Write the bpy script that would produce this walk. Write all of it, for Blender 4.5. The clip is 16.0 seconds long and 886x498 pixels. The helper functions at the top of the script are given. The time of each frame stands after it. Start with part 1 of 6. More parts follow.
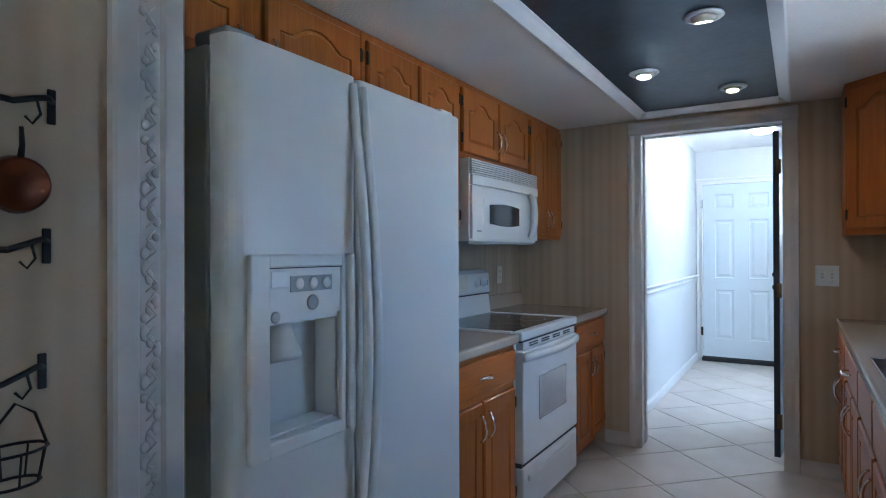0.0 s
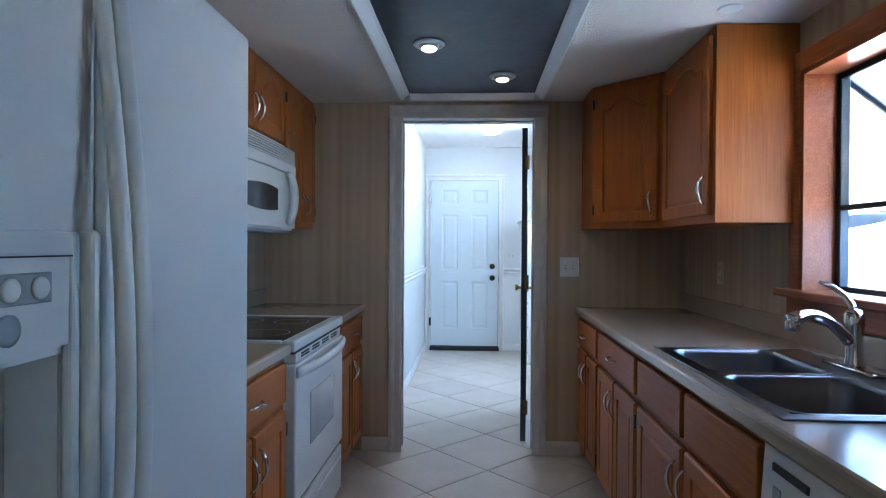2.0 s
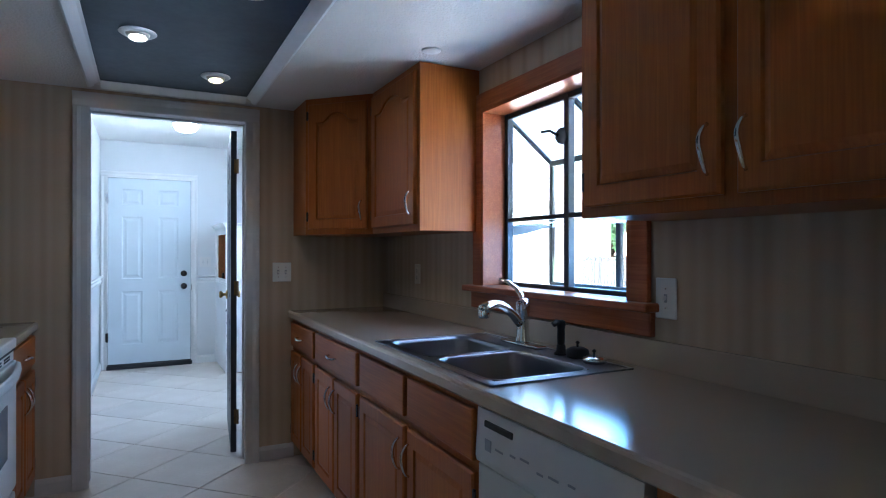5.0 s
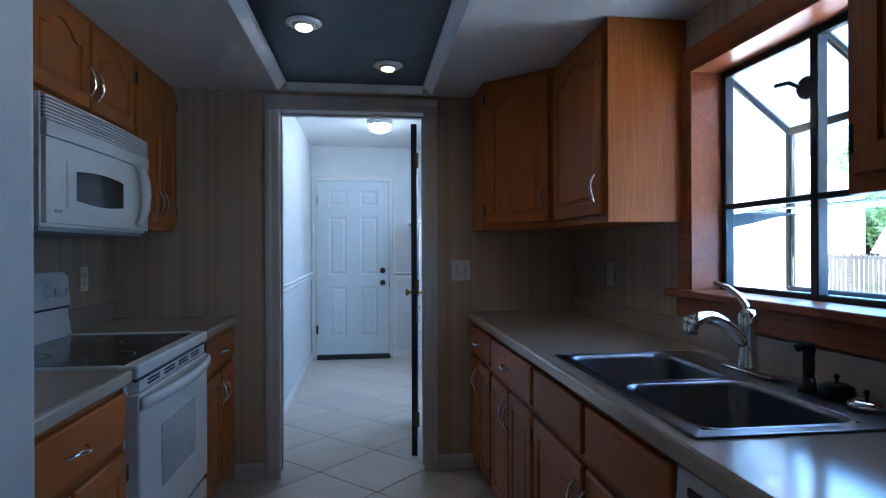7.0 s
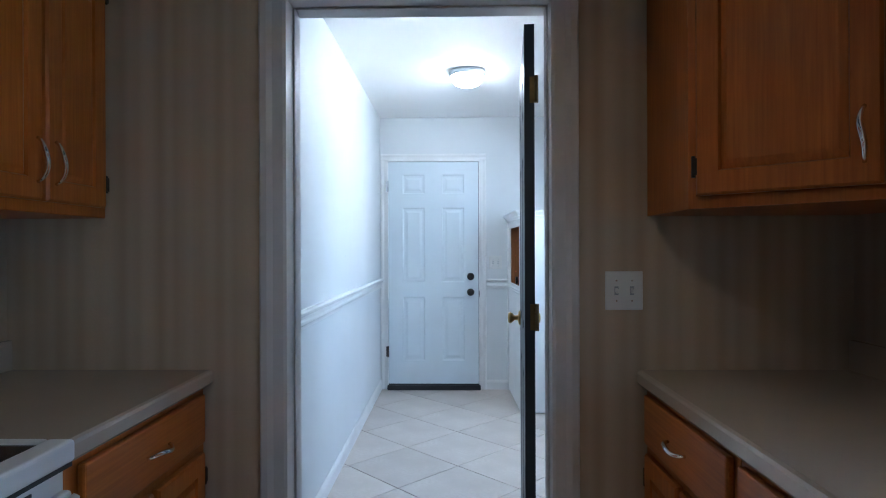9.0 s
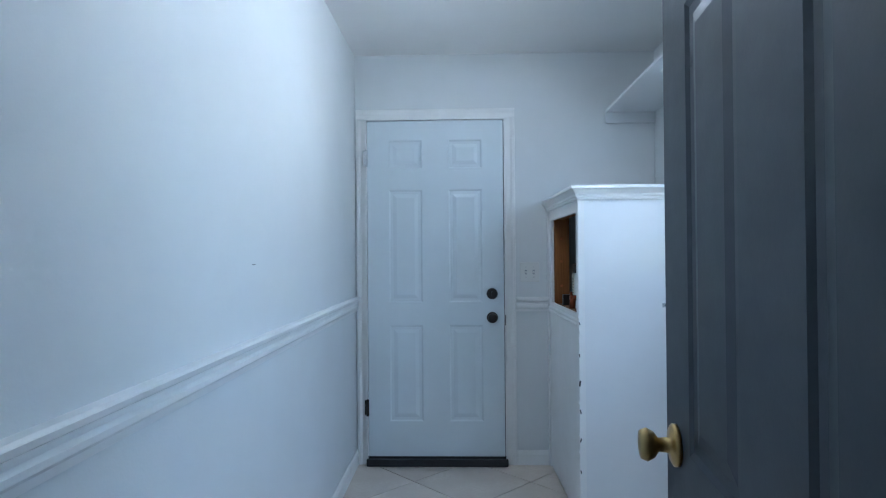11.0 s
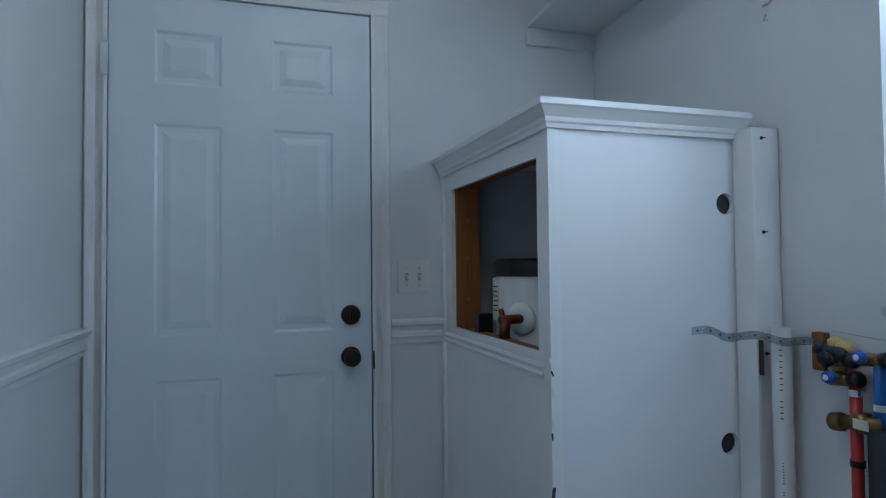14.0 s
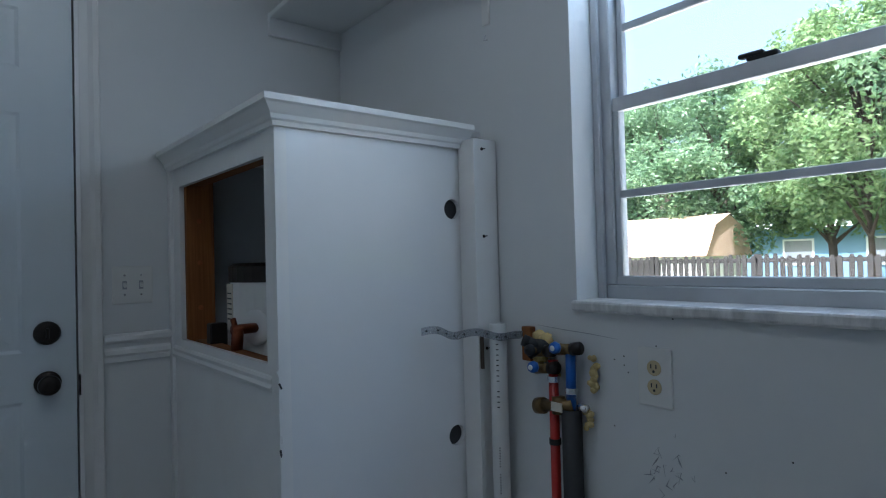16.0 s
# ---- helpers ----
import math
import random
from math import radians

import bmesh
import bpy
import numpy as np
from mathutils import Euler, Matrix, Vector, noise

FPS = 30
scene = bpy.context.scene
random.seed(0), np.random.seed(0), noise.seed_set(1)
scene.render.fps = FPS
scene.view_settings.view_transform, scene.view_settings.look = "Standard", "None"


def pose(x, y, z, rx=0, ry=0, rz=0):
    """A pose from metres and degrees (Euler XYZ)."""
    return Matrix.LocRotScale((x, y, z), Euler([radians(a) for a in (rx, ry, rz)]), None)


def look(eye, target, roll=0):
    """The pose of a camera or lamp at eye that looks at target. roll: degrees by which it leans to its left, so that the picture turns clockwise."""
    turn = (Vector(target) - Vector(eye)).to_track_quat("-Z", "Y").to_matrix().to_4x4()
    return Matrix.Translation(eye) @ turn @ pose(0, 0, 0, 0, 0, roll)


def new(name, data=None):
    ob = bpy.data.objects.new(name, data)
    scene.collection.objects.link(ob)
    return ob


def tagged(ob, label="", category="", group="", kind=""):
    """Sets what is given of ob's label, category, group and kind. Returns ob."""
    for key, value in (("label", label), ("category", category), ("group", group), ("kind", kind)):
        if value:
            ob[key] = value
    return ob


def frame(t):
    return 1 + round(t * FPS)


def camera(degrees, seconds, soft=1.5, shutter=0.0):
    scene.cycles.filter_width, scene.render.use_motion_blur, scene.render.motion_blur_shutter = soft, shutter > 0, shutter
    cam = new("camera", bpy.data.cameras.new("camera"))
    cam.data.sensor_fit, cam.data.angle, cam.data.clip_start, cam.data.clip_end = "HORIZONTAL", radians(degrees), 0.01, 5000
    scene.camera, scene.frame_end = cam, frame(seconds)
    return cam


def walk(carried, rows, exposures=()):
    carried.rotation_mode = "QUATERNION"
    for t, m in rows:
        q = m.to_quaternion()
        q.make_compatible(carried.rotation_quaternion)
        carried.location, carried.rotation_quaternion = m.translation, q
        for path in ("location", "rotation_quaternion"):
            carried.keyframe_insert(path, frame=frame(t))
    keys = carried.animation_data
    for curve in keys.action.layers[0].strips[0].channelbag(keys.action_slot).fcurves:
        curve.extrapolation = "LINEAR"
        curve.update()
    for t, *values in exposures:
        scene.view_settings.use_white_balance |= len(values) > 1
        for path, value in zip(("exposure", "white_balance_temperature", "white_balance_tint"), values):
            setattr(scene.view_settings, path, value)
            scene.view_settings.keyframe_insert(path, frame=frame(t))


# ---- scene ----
# the camera and its walk
SKY, SUN = 0.15, 5.0
GARDEN_W, UTIL_W, DINING_FILL_W, SPOT_W, DOME_E = 0.33, 0.95, 0.10, 0.016, 3.9
EXPOSURES = [(0, 4.73, 5030, 8), (0.5, 4.55, 5030, 8), (1.5, 4.63, 4980, 8), (3.5, 4.23, 4750, 8), (6.0, 4.48, 4800, 8), (7.0, 3.65, 4600, 8), (8.0, 3.8, 4700, 8), (9.2, 4.22, 5050, 8), (11.3, 3.29, 4900, 6), (12.5, 2.81, 4850, 6), (13.5, 2.63, 4950, 6), (14.5, 2.78, 5110, 6), (16.0, 2.13, 5280, 8)]
cam = camera(74.1, 16.0, soft=1.1)
PATH = [
    (0, (0.365, -0.196, 1.28), (-0.672, 1.514, 1.288), -0.2),
    (0.5, (0.253, 0.037, 1.275), (-0.7, 1.795, 1.267), 0.0),
    (1, (0.122, 0.155, 1.275), (-0.639, 2.004, 1.264), 0.1),
    (1.5, (0.008, 0.179, 1.265), (-0.417, 2.134, 1.249), 0.5),
    (2, (-0.068, 0.178, 1.262), (-0.176, 2.175, 1.249), 0.4),
    (2.5, (-0.111, 0.237, 1.26), (0.048, 2.231, 1.25), 0.5),
    (3, (-0.165, 0.225, 1.268), (0.275, 2.176, 1.264), 0.4),
    (3.5, (-0.227, 0.155, 1.269), (0.457, 2.034, 1.268), 0.4),
    (3.7, (-0.254, 0.13, 1.273), (0.504, 1.981, 1.272), 0.3),
    (5.8, (-0.239, 0.089, 1.263), (0.677, 1.867, 1.269), -0.0),
    (6, (-0.217, 0.102, 1.268), (0.619, 1.919, 1.265), -0.2),
    (6.5, (-0.13, 0.2, 1.242), (0.319, 2.149, 1.241), -0.3),
    (7, (-0.031, 0.411, 1.258), (0.224, 2.394, 1.258), -0.2),
    (7.5, (0.039, 0.691, 1.24), (0.171, 2.687, 1.241), -0.2),
    (8, (0.081, 1.098, 1.26), (0.116, 3.098, 1.262), -0.2),
    (8.5, (0.027, 1.545, 1.261), (0.008, 3.545, 1.26), -0.3),
    (9, (-0.007, 1.976, 1.262), (-0.044, 3.976, 1.261), -0.2),
    (9.2, (0.008, 2.18, 1.268), (-0.053, 4.179, 1.265), -0.3),
    (11.3, (-0.066, 3.955, 1.233), (-0.126, 5.954, 1.264), -0.5),
    (11.5, (-0.112, 4.08, 1.218), (-0.146, 6.079, 1.265), -0.5),
    (12, (-0.124, 4.356, 1.221), (-0.14, 6.356, 1.263), -0.7),
    (12.5, (-0.127, 4.607, 1.213), (-0.139, 6.606, 1.267), -0.5),
    (13, (-0.166, 4.852, 1.22), (-0.082, 6.85, 1.275), -0.5),
    (13.5, (-0.172, 5.059, 1.19), (0.16, 7.03, 1.251), -0.4),
    (14, (-0.128, 5.22, 1.175), (0.446, 7.135, 1.232), -0.6),
    (14.3, (-0.091, 5.267, 1.176), (0.619, 7.136, 1.203), -0.4),
    (14.5, (-0.096, 5.26, 1.175), (0.7, 7.094, 1.209), -1.0),
    (15, (-0.061, 5.252, 1.178), (0.894, 7.009, 1.212), -1.2),
    (15.5, (-0.031, 5.227, 1.177), (1.063, 6.9, 1.213), -1.3),
    (16, (-0.019, 5.226, 1.191), (1.232, 6.786, 1.226), -1.5),
]
walk(cam, [(t, look(eye, target, roll)) for t, eye, target, roll in PATH], EXPOSURES)

# ---- light and exposure ----
world = bpy.data.worlds.new("sky")
scene.world = world
world.use_nodes = True
wn, wl = world.node_tree.nodes, world.node_tree.links
sky = wn.new("ShaderNodeTexSky")
sky.sky_type, sky.sun_disc = "NISHITA", False
sky.sun_elevation, sky.sun_rotation = radians(64), radians(250)
sky.dust_density, sky.air_density, sky.ozone_density = 10.0, 1.4, 0.4
wl.new(sky.outputs[0], wn["Background"].inputs["Color"])
wn["Background"].inputs["Strength"].default_value = SKY

sun = new("sun", bpy.data.lights.new("sun", "SUN"))
sun.data.energy, sun.data.angle, sun.data.color = SUN, radians(0.53), (1.0, 0.95, 0.88)
sun.matrix_world = look((-4.12, -1.5, 8.99), (0, 0, 0))


def area_lamp(name, eye, target, sx, sy, watts, color):
    ob = new(name, bpy.data.lights.new(name, "AREA"))
    ob.data.shape, ob.data.size, ob.data.size_y = "RECTANGLE", sx, sy
    ob.data.energy, ob.data.color = watts, color
    ob.matrix_world = look(eye, target)
    return ob


DAY = (0.72, 0.86, 1.0)
# sky light standing in the garden and utility window openings
area_lamp("garden_window_daylight", (1.555, 1.995, 1.25), (0.2, 1.995, 1.15), 0.86, 0.28, GARDEN_W, (0.24, 0.59, 1.0))
area_lamp("utility_window_daylight", (1.19, 5.28, 1.91), (0.0, 5.28, 1.35), 1.6, 0.18, UTIL_W, DAY)
# warm fill lamp in an added opening that stays out of view
area_lamp("dining_fill", (1.16, -2.6, 1.45), (-0.6, -1.2, 1.1), 1.1, 1.0, DINING_FILL_W, (1.0, 0.95, 0.88))


def spot_lamp(name, x, y, z, watts, color, tx=0.0, ty=0.0):
    ob = new(name, bpy.data.lights.new(name, "SPOT"))
    ob.data.energy, ob.data.color, ob.data.shadow_soft_size = watts, color, 0.03
    ob.data.spot_size, ob.data.spot_blend = radians(100), 0.6
    ob.matrix_world = look((x, y, z), (x + tx, y + ty, z - 1))


# ---- materials ----
def nodes_of(name):
    m = bpy.data.materials.new(name)
    m.use_nodes = True
    return m, m.node_tree.nodes, m.node_tree.links, m.node_tree.nodes["Principled BSDF"]


def mix_color(n, l, fac, a, b):
    mx = n.new("ShaderNodeMix")
    mx.data_type = "RGBA"
    l.new(fac, mx.inputs["Factor"])
    for key, v in (("A", a), ("B", b)):
        s = [i for i in mx.inputs if i.name == key and i.type == "RGBA"][0]
        if isinstance(v, tuple):
            s.default_value = (*v, 1)
        else:
            l.new(v, s)
    return [o for o in mx.outputs if o.type == "RGBA"][0]


def ramp(n, l, fac, lo, hi):
    r = n.new("ShaderNodeMapRange")
    r.inputs["From Min"].default_value, r.inputs["From Max"].default_value = lo, hi
    l.new(fac, r.inputs["Value"])
    return r.outputs["Result"]


def noise_tex(n, l, scale, detail=3.0, stretch=None, coord="Object", rough=0.55):
    tc = n.new("ShaderNodeTexCoord")
    src = tc.outputs[coord]
    if stretch:
        mp = n.new("ShaderNodeMapping")
        mp.inputs["Scale"].default_value = stretch
        l.new(src, mp.inputs["Vector"])
        src = mp.outputs["Vector"]
    t = n.new("ShaderNodeTexNoise")
    t.inputs["Scale"].default_value, t.inputs["Detail"].default_value, t.inputs["Roughness"].default_value = scale, detail, rough
    l.new(src, t.inputs["Vector"])
    return t.outputs["Fac"]


def add_bump(n, l, p, height, strength, dist=0.002):
    b = n.new("ShaderNodeBump")
    b.inputs["Strength"].default_value, b.inputs["Distance"].default_value = strength, dist
    l.new(height, b.inputs["Height"])
    l.new(b.outputs["Normal"], p.inputs["Normal"])


def painted(name, color, rough=0.5, dirt=0.12, scale=3.0, grain=180.0, bump=0.15, metal=0.0, dist=0.001, spec=0.5, uneven=1.0):
    """Paint, plastic or metal: two scales of variation, uneven gloss and fine relief."""
    m, n, l, p = nodes_of(name)
    big = ramp(n, l, noise_tex(n, l, scale, 4), 0.3, 0.75)
    dark = tuple(c * (1 - dirt) * (0.97 + 0.03 * i) for i, c in zip((1, 0.6, 0), color))
    fine = noise_tex(n, l, grain, 2)
    c1 = mix_color(n, l, big, dark, tuple(color))
    l.new(c1, p.inputs["Base Color"])
    r = n.new("ShaderNodeMapRange")
    r.inputs["To Min"].default_value, r.inputs["To Max"].default_value = max(0.02, rough - 0.06 * uneven), min(1, rough + 0.08 * uneven)
    l.new(noise_tex(n, l, scale * 6, 3), r.inputs["Value"])
    l.new(r.outputs["Result"], p.inputs["Roughness"])
    p.inputs["Metallic"].default_value = metal
    p.inputs["Specular IOR Level"].default_value = spec
    if bump:
        add_bump(n, l, p, fine, bump, dist)
    return m


def wood(name, light, dark, axis, rough=0.44, coat=0.09):
    """Varnished oak with long grain along the axis."""
    m, n, l, p = nodes_of(name)
    st = [16.0, 16.0, 16.0]
    st[axis] = 0.9
    g1 = noise_tex(n, l, 2.6, 6, tuple(st), rough=0.65)
    st2 = [160.0, 160.0, 160.0]
    st2[axis] = 5.0
    g2 = noise_tex(n, l, 1.0, 2, tuple(st2))
    info = n.new("ShaderNodeObjectInfo")
    base = mix_color(n, l, ramp(n, l, g1, 0.32, 0.7), dark, light)
    pores = mix_color(n, l, ramp(n, l, g2, 0.3, 0.62), tuple(c * 0.92 for c in dark), base)
    hsv = n.new("ShaderNodeHueSaturation")
    vr = n.new("ShaderNodeMapRange")
    vr.inputs["To Min"].default_value, vr.inputs["To Max"].default_value = 0.86, 1.1
    l.new(info.outputs["Random"], vr.inputs["Value"])
    l.new(vr.outputs["Result"], hsv.inputs["Value"])
    l.new(pores, hsv.inputs["Color"])
    l.new(hsv.outputs["Color"], p.inputs["Base Color"])
    p.inputs["Roughness"].default_value = rough
    p.inputs["Specular IOR Level"].default_value = 0.28
    p.inputs["Coat Weight"].default_value, p.inputs["Coat Roughness"].default_value = coat, 0.18
    add_bump(n, l, p, g2, 0.06, 0.0008)
    return m


def wallpaper():
    """Beige paper with soft vertical stripes of uneven width."""
    m, n, l, p = nodes_of("striped_wallpaper")
    tc = n.new("ShaderNodeTexCoord")
    sep = n.new("ShaderNodeSeparateXYZ")
    l.new(tc.outputs["Object"], sep.inputs[0])
    add = n.new("ShaderNodeMath")
    add.operation = "ADD"
    l.new(sep.outputs["X"], add.inputs[0])
    l.new(sep.outputs["Y"], add.inputs[1])
    comb = n.new("ShaderNodeCombineXYZ")
    l.new(add.outputs[0], comb.inputs["X"])
    t = n.new("ShaderNodeTexNoise")
    t.inputs["Scale"].default_value, t.inputs["Detail"].default_value = 8.5, 3
    l.new(comb.outputs[0], t.inputs["Vector"])
    w = n.new("ShaderNodeTexWave")
    w.inputs["Scale"].default_value = 5.2
    l.new(comb.outputs[0], w.inputs["Vector"])
    s1 = mix_color(n, l, ramp(n, l, t.outputs["Fac"], 0.36, 0.62), (0.345, 0.252, 0.163), (0.47, 0.36, 0.244))
    half = n.new("ShaderNodeMath")
    half.operation = "MULTIPLY"
    half.inputs[1].default_value = 0.45
    l.new(w.outputs["Fac"], half.inputs[0])
    s2 = mix_color(n, l, half.outputs[0], s1, (0.51, 0.40, 0.282))
    s3 = mix_color(n, l, ramp(n, l, noise_tex(n, l, 260, 2), 0.35, 0.65), s2, (0.39, 0.305, 0.212))
    mx = n.new("ShaderNodeMix")
    mx.data_type = "RGBA"
    mx.inputs["Factor"].default_value = 0.25
    a, b = [i for i in mx.inputs if i.type == "RGBA"]
    l.new(s2, a), l.new(s3, b)
    l.new([o for o in mx.outputs if o.type == "RGBA"][0], p.inputs["Base Color"])
    p.inputs["Roughness"].default_value = 0.62
    add_bump(n, l, p, noise_tex(n, l, 300, 2), 0.15, 0.0006)
    return m


def tile_material():
    """Glazed beige floor tile: each one a little different, cloudy, faintly worn."""
    m, n, l, p = nodes_of("glazed_floor_tile")
    info = n.new("ShaderNodeObjectInfo")
    cloud = ramp(n, l, noise_tex(n, l, 5.0, 5), 0.3, 0.72)
    c1 = mix_color(n, l, cloud, (0.50, 0.43, 0.365), (0.63, 0.565, 0.50))
    c2 = mix_color(n, l, ramp(n, l, noise_tex(n, l, 55, 3), 0.4, 0.75), c1, (0.54, 0.47, 0.40))
    hsv = n.new("ShaderNodeHueSaturation")
    vr = n.new("ShaderNodeMapRange")
    vr.inputs["To Min"].default_value, vr.inputs["To Max"].default_value = 0.92, 1.05
    l.new(info.outputs["Random"], vr.inputs["Value"])
    l.new(vr.outputs["Result"], hsv.inputs["Value"])
    l.new(c2, hsv.inputs["Color"])
    l.new(hsv.outputs["Color"], p.inputs["Base Color"])
    r = n.new("ShaderNodeMapRange")
    r.inputs["To Min"].default_value, r.inputs["To Max"].default_value = 0.28, 0.5
    l.new(noise_tex(n, l, 9, 4), r.inputs["Value"])
    l.new(r.outputs["Result"], p.inputs["Roughness"])
    add_bump(n, l, p, noise_tex(n, l, 30, 3), 0.08, 0.001)
    return m


def emitter(name, color, strength):
    m, n, l, p = nodes_of(name)
    p.inputs["Base Color"].default_value = (0.9, 0.9, 0.88, 1)
    p.inputs["Emission Color"].default_value, p.inputs["Emission Strength"].default_value = (*color, 1), strength
    return m


def glass(name, tint=(0.97, 0.985, 0.98)):
    m, n, l, p = nodes_of(name)
    p.inputs["Base Color"].default_value = (*tint, 1)
    p.inputs["Roughness"].default_value, p.inputs["IOR"].default_value = 0.0, 1.45
    p.inputs["Transmission Weight"].default_value = 1.0
    return m


def marble():
    m, n, l, p = nodes_of("grey_veined_marble")
    v = noise_tex(n, l, 9, 8, (1, 3, 1), rough=0.7)
    c = mix_color(n, l, ramp(n, l, v, 0.40, 0.60), (0.46, 0.455, 0.45), (0.68, 0.67, 0.65))
    l.new(c, p.inputs["Base Color"])
    p.inputs["Roughness"].default_value = 0.35
    return m


def leaf_material(name, a, b):
    m, n, l, p = nodes_of(name)
    geo = n.new("ShaderNodeNewGeometry")
    c = mix_color(n, l, geo.outputs["Random Per Island"], a, b)
    l.new(c, p.inputs["Base Color"])
    p.inputs["Roughness"].default_value = 0.5
    p.inputs["Transmission Weight"].default_value = 0.0
    tr = n.new("ShaderNodeBsdfTranslucent")
    l.new(c, tr.inputs["Color"])
    mx = n.new("ShaderNodeMixShader")
    mx.inputs[0].default_value = 0.5
    l.new(p.outputs[0], mx.inputs[1]), l.new(tr.outputs[0], mx.inputs[2])
    l.new(mx.outputs[0], n["Material Output"].inputs["Surface"])
    return m


OAK_L, OAK_D = (0.46, 0.142, 0.018), (0.36, 0.102, 0.012)
OAK = wood("honey_oak_upright_grain", OAK_L, OAK_D, 2)
OAK_H = wood("honey_oak_level_grain", OAK_L, OAK_D, 0)
OAK_R = wood("red_stained_oak", (0.44, 0.14, 0.042), (0.30, 0.08, 0.022), 1, 0.35)
PINE = wood("raw_pine_stud", (0.30, 0.12, 0.034), (0.20, 0.07, 0.017), 2, 0.6, 0.0)
BRANCH = painted("bark", (0.09, 0.065, 0.045), 0.9, 0.4, 4, 40, 0.6, dist=0.02)
PAPER = wallpaper()
TILE = tile_material()
GROUT = painted("brown_grout", (0.22, 0.17, 0.13), 0.9, 0.3, 6, 200, 0.3)
WHITE_WALL = painted("white_wall_paint", (0.68, 0.695, 0.70), 0.55, 0.06, 1.6, 140, 0.25, dist=0.0012)
WHITE_TRIM = painted("white_gloss_trim", (0.78, 0.78, 0.77), 0.32, 0.08, 5, 90, 0.1)
CASING = painted("grey_white_casing_paint", (0.60, 0.57, 0.55), 0.4, 0.12, 5, 90, 0.12)
DOOR_WHITE = painted("white_door_enamel", (0.62, 0.675, 0.71), 0.34, 0.05, 3, 240, 0.08)
CEIL = painted("stippled_ceiling_paint", (0.70, 0.665, 0.62), 0.8, 0.07, 2, 85, 0.9, dist=0.006)
CEIL_W = painted("white_ceiling_paint", (0.80, 0.80, 0.79), 0.7, 0.04, 2, 110, 0.4, dist=0.002)
PANEL_BLUE = painted("slate_blue_ceiling_paint", (0.050, 0.068, 0.090), 0.42, 0.45, 4.5, 60, 0.2)
FRIDGE = painted("textured_white_enamel", (0.67, 0.675, 0.66), 0.32, 0.03, 2, 420, 0.30, dist=0.0012, uneven=0.15)
WHITE_PLASTIC = painted("white_plastic", (0.70, 0.70, 0.68), 0.33, 0.05, 6, 200, 0.04)
ALMOND = painted("almond_plastic", (0.68, 0.63, 0.52), 0.4, 0.1, 6, 200, 0.05)
SOCKET = painted("aged_almond_socket", (0.55, 0.45, 0.26), 0.42, 0.15, 20, 200, 0.05)
GREY_PLASTIC = painted("grey_plastic", (0.33, 0.35, 0.37), 0.4, 0.1, 6, 200, 0.05)
# near-black for gaskets and chips; also stands for shade in gaps, slots, holes
DARK_GAP = painted("dark_gasket_and_gap_shade", (0.04, 0.04, 0.042), 0.7, 0.2, 6, 200, 0.05)
BLACK_GLASS = painted("black_ceramic_glass", (0.012, 0.012, 0.013), 0.09, 0.2, 6, 10, 0.0)
DARK_GLASS = painted("dark_door_glass", (0.035, 0.037, 0.040), 0.08, 0.2, 6, 10, 0.0)
TINT_GLASS = painted("grey_oven_glass", (0.27, 0.285, 0.31), 0.12, 0.2, 6, 10, 0.0)
LAMINATE = painted("beige_laminate", (0.44, 0.365, 0.285), 0.15, 0.05, 3, 380, 0.0, uneven=0.15)
CHROME = painted("chrome", (0.80, 0.80, 0.80), 0.10, 0.05, 8, 60, 0.0, 1.0)
STEEL = painted("brushed_steel", (0.24, 0.25, 0.27), 0.29, 0.1, 3, 150, 0.0, 1.0, uneven=0.1)
GALV = painted("galvanised_steel", (0.82, 0.84, 0.87), 0.24, 0.15, 12, 150, 0.05, 0.9)
BRASS = painted("aged_brass", (0.56, 0.40, 0.16), 0.34, 0.3, 20, 80, 0.1, 1.0)
OLD_BRASS = painted("dull_dark_brass", (0.24, 0.165, 0.075), 0.45, 0.35, 20, 80, 0.1, 0.9)
BRONZE = painted("dark_bronze", (0.035, 0.028, 0.024), 0.36, 0.3, 12, 90, 0.05, 0.6)
IRON = painted("black_iron", (0.02, 0.019, 0.018), 0.5, 0.3, 12, 90, 0.2, 0.4)
COPPER = painted("aged_copper", (0.22, 0.065, 0.03), 0.42, 0.35, 10, 80, 0.1, 0.9)
NAVY = painted("navy_door_paint", (0.038, 0.047, 0.062), 0.42, 0.25, 3, 120, 0.12)
ALU_DARK = painted("dark_bronze_aluminium", (0.035, 0.038, 0.045), 0.42, 0.2, 4, 120, 0.05, 0.3)
ALU = painted("dull_aluminium", (0.60, 0.62, 0.65), 0.42, 0.22, 6, 120, 0.1, 0.35)
PVC = painted("white_pipe_plastic", (0.75, 0.75, 0.73), 0.3, 0.08, 8, 100, 0.03)
GLOSS_WHITE = painted("white_gloss_board", (0.78, 0.79, 0.80), 0.15, 0.04, 2, 120, 0.03, spec=0.7)
INK = painted("black_print", (0.03, 0.03, 0.035), 0.6, 0.1, 9, 100, 0.0)
RED_PEX = painted("red_pipe_plastic", (0.42, 0.02, 0.014), 0.3, 0.15, 8, 100, 0.03)
BLUE_PEX = painted("blue_pipe_plastic", (0.02, 0.11, 0.42), 0.3, 0.15, 8, 100, 0.03)
FOAM = painted("yellow_expanding_foam", (0.68, 0.53, 0.23), 0.85, 0.35, 25, 60, 0.9, dist=0.006)
RUBBER = painted("black_rubber", (0.018, 0.018, 0.02), 0.6, 0.2, 8, 100, 0.2)
MARBLE = marble()
PANE = glass("window_glass")
BULB = emitter("lamp_glow", (1.0, 0.70, 0.34), 4.5)
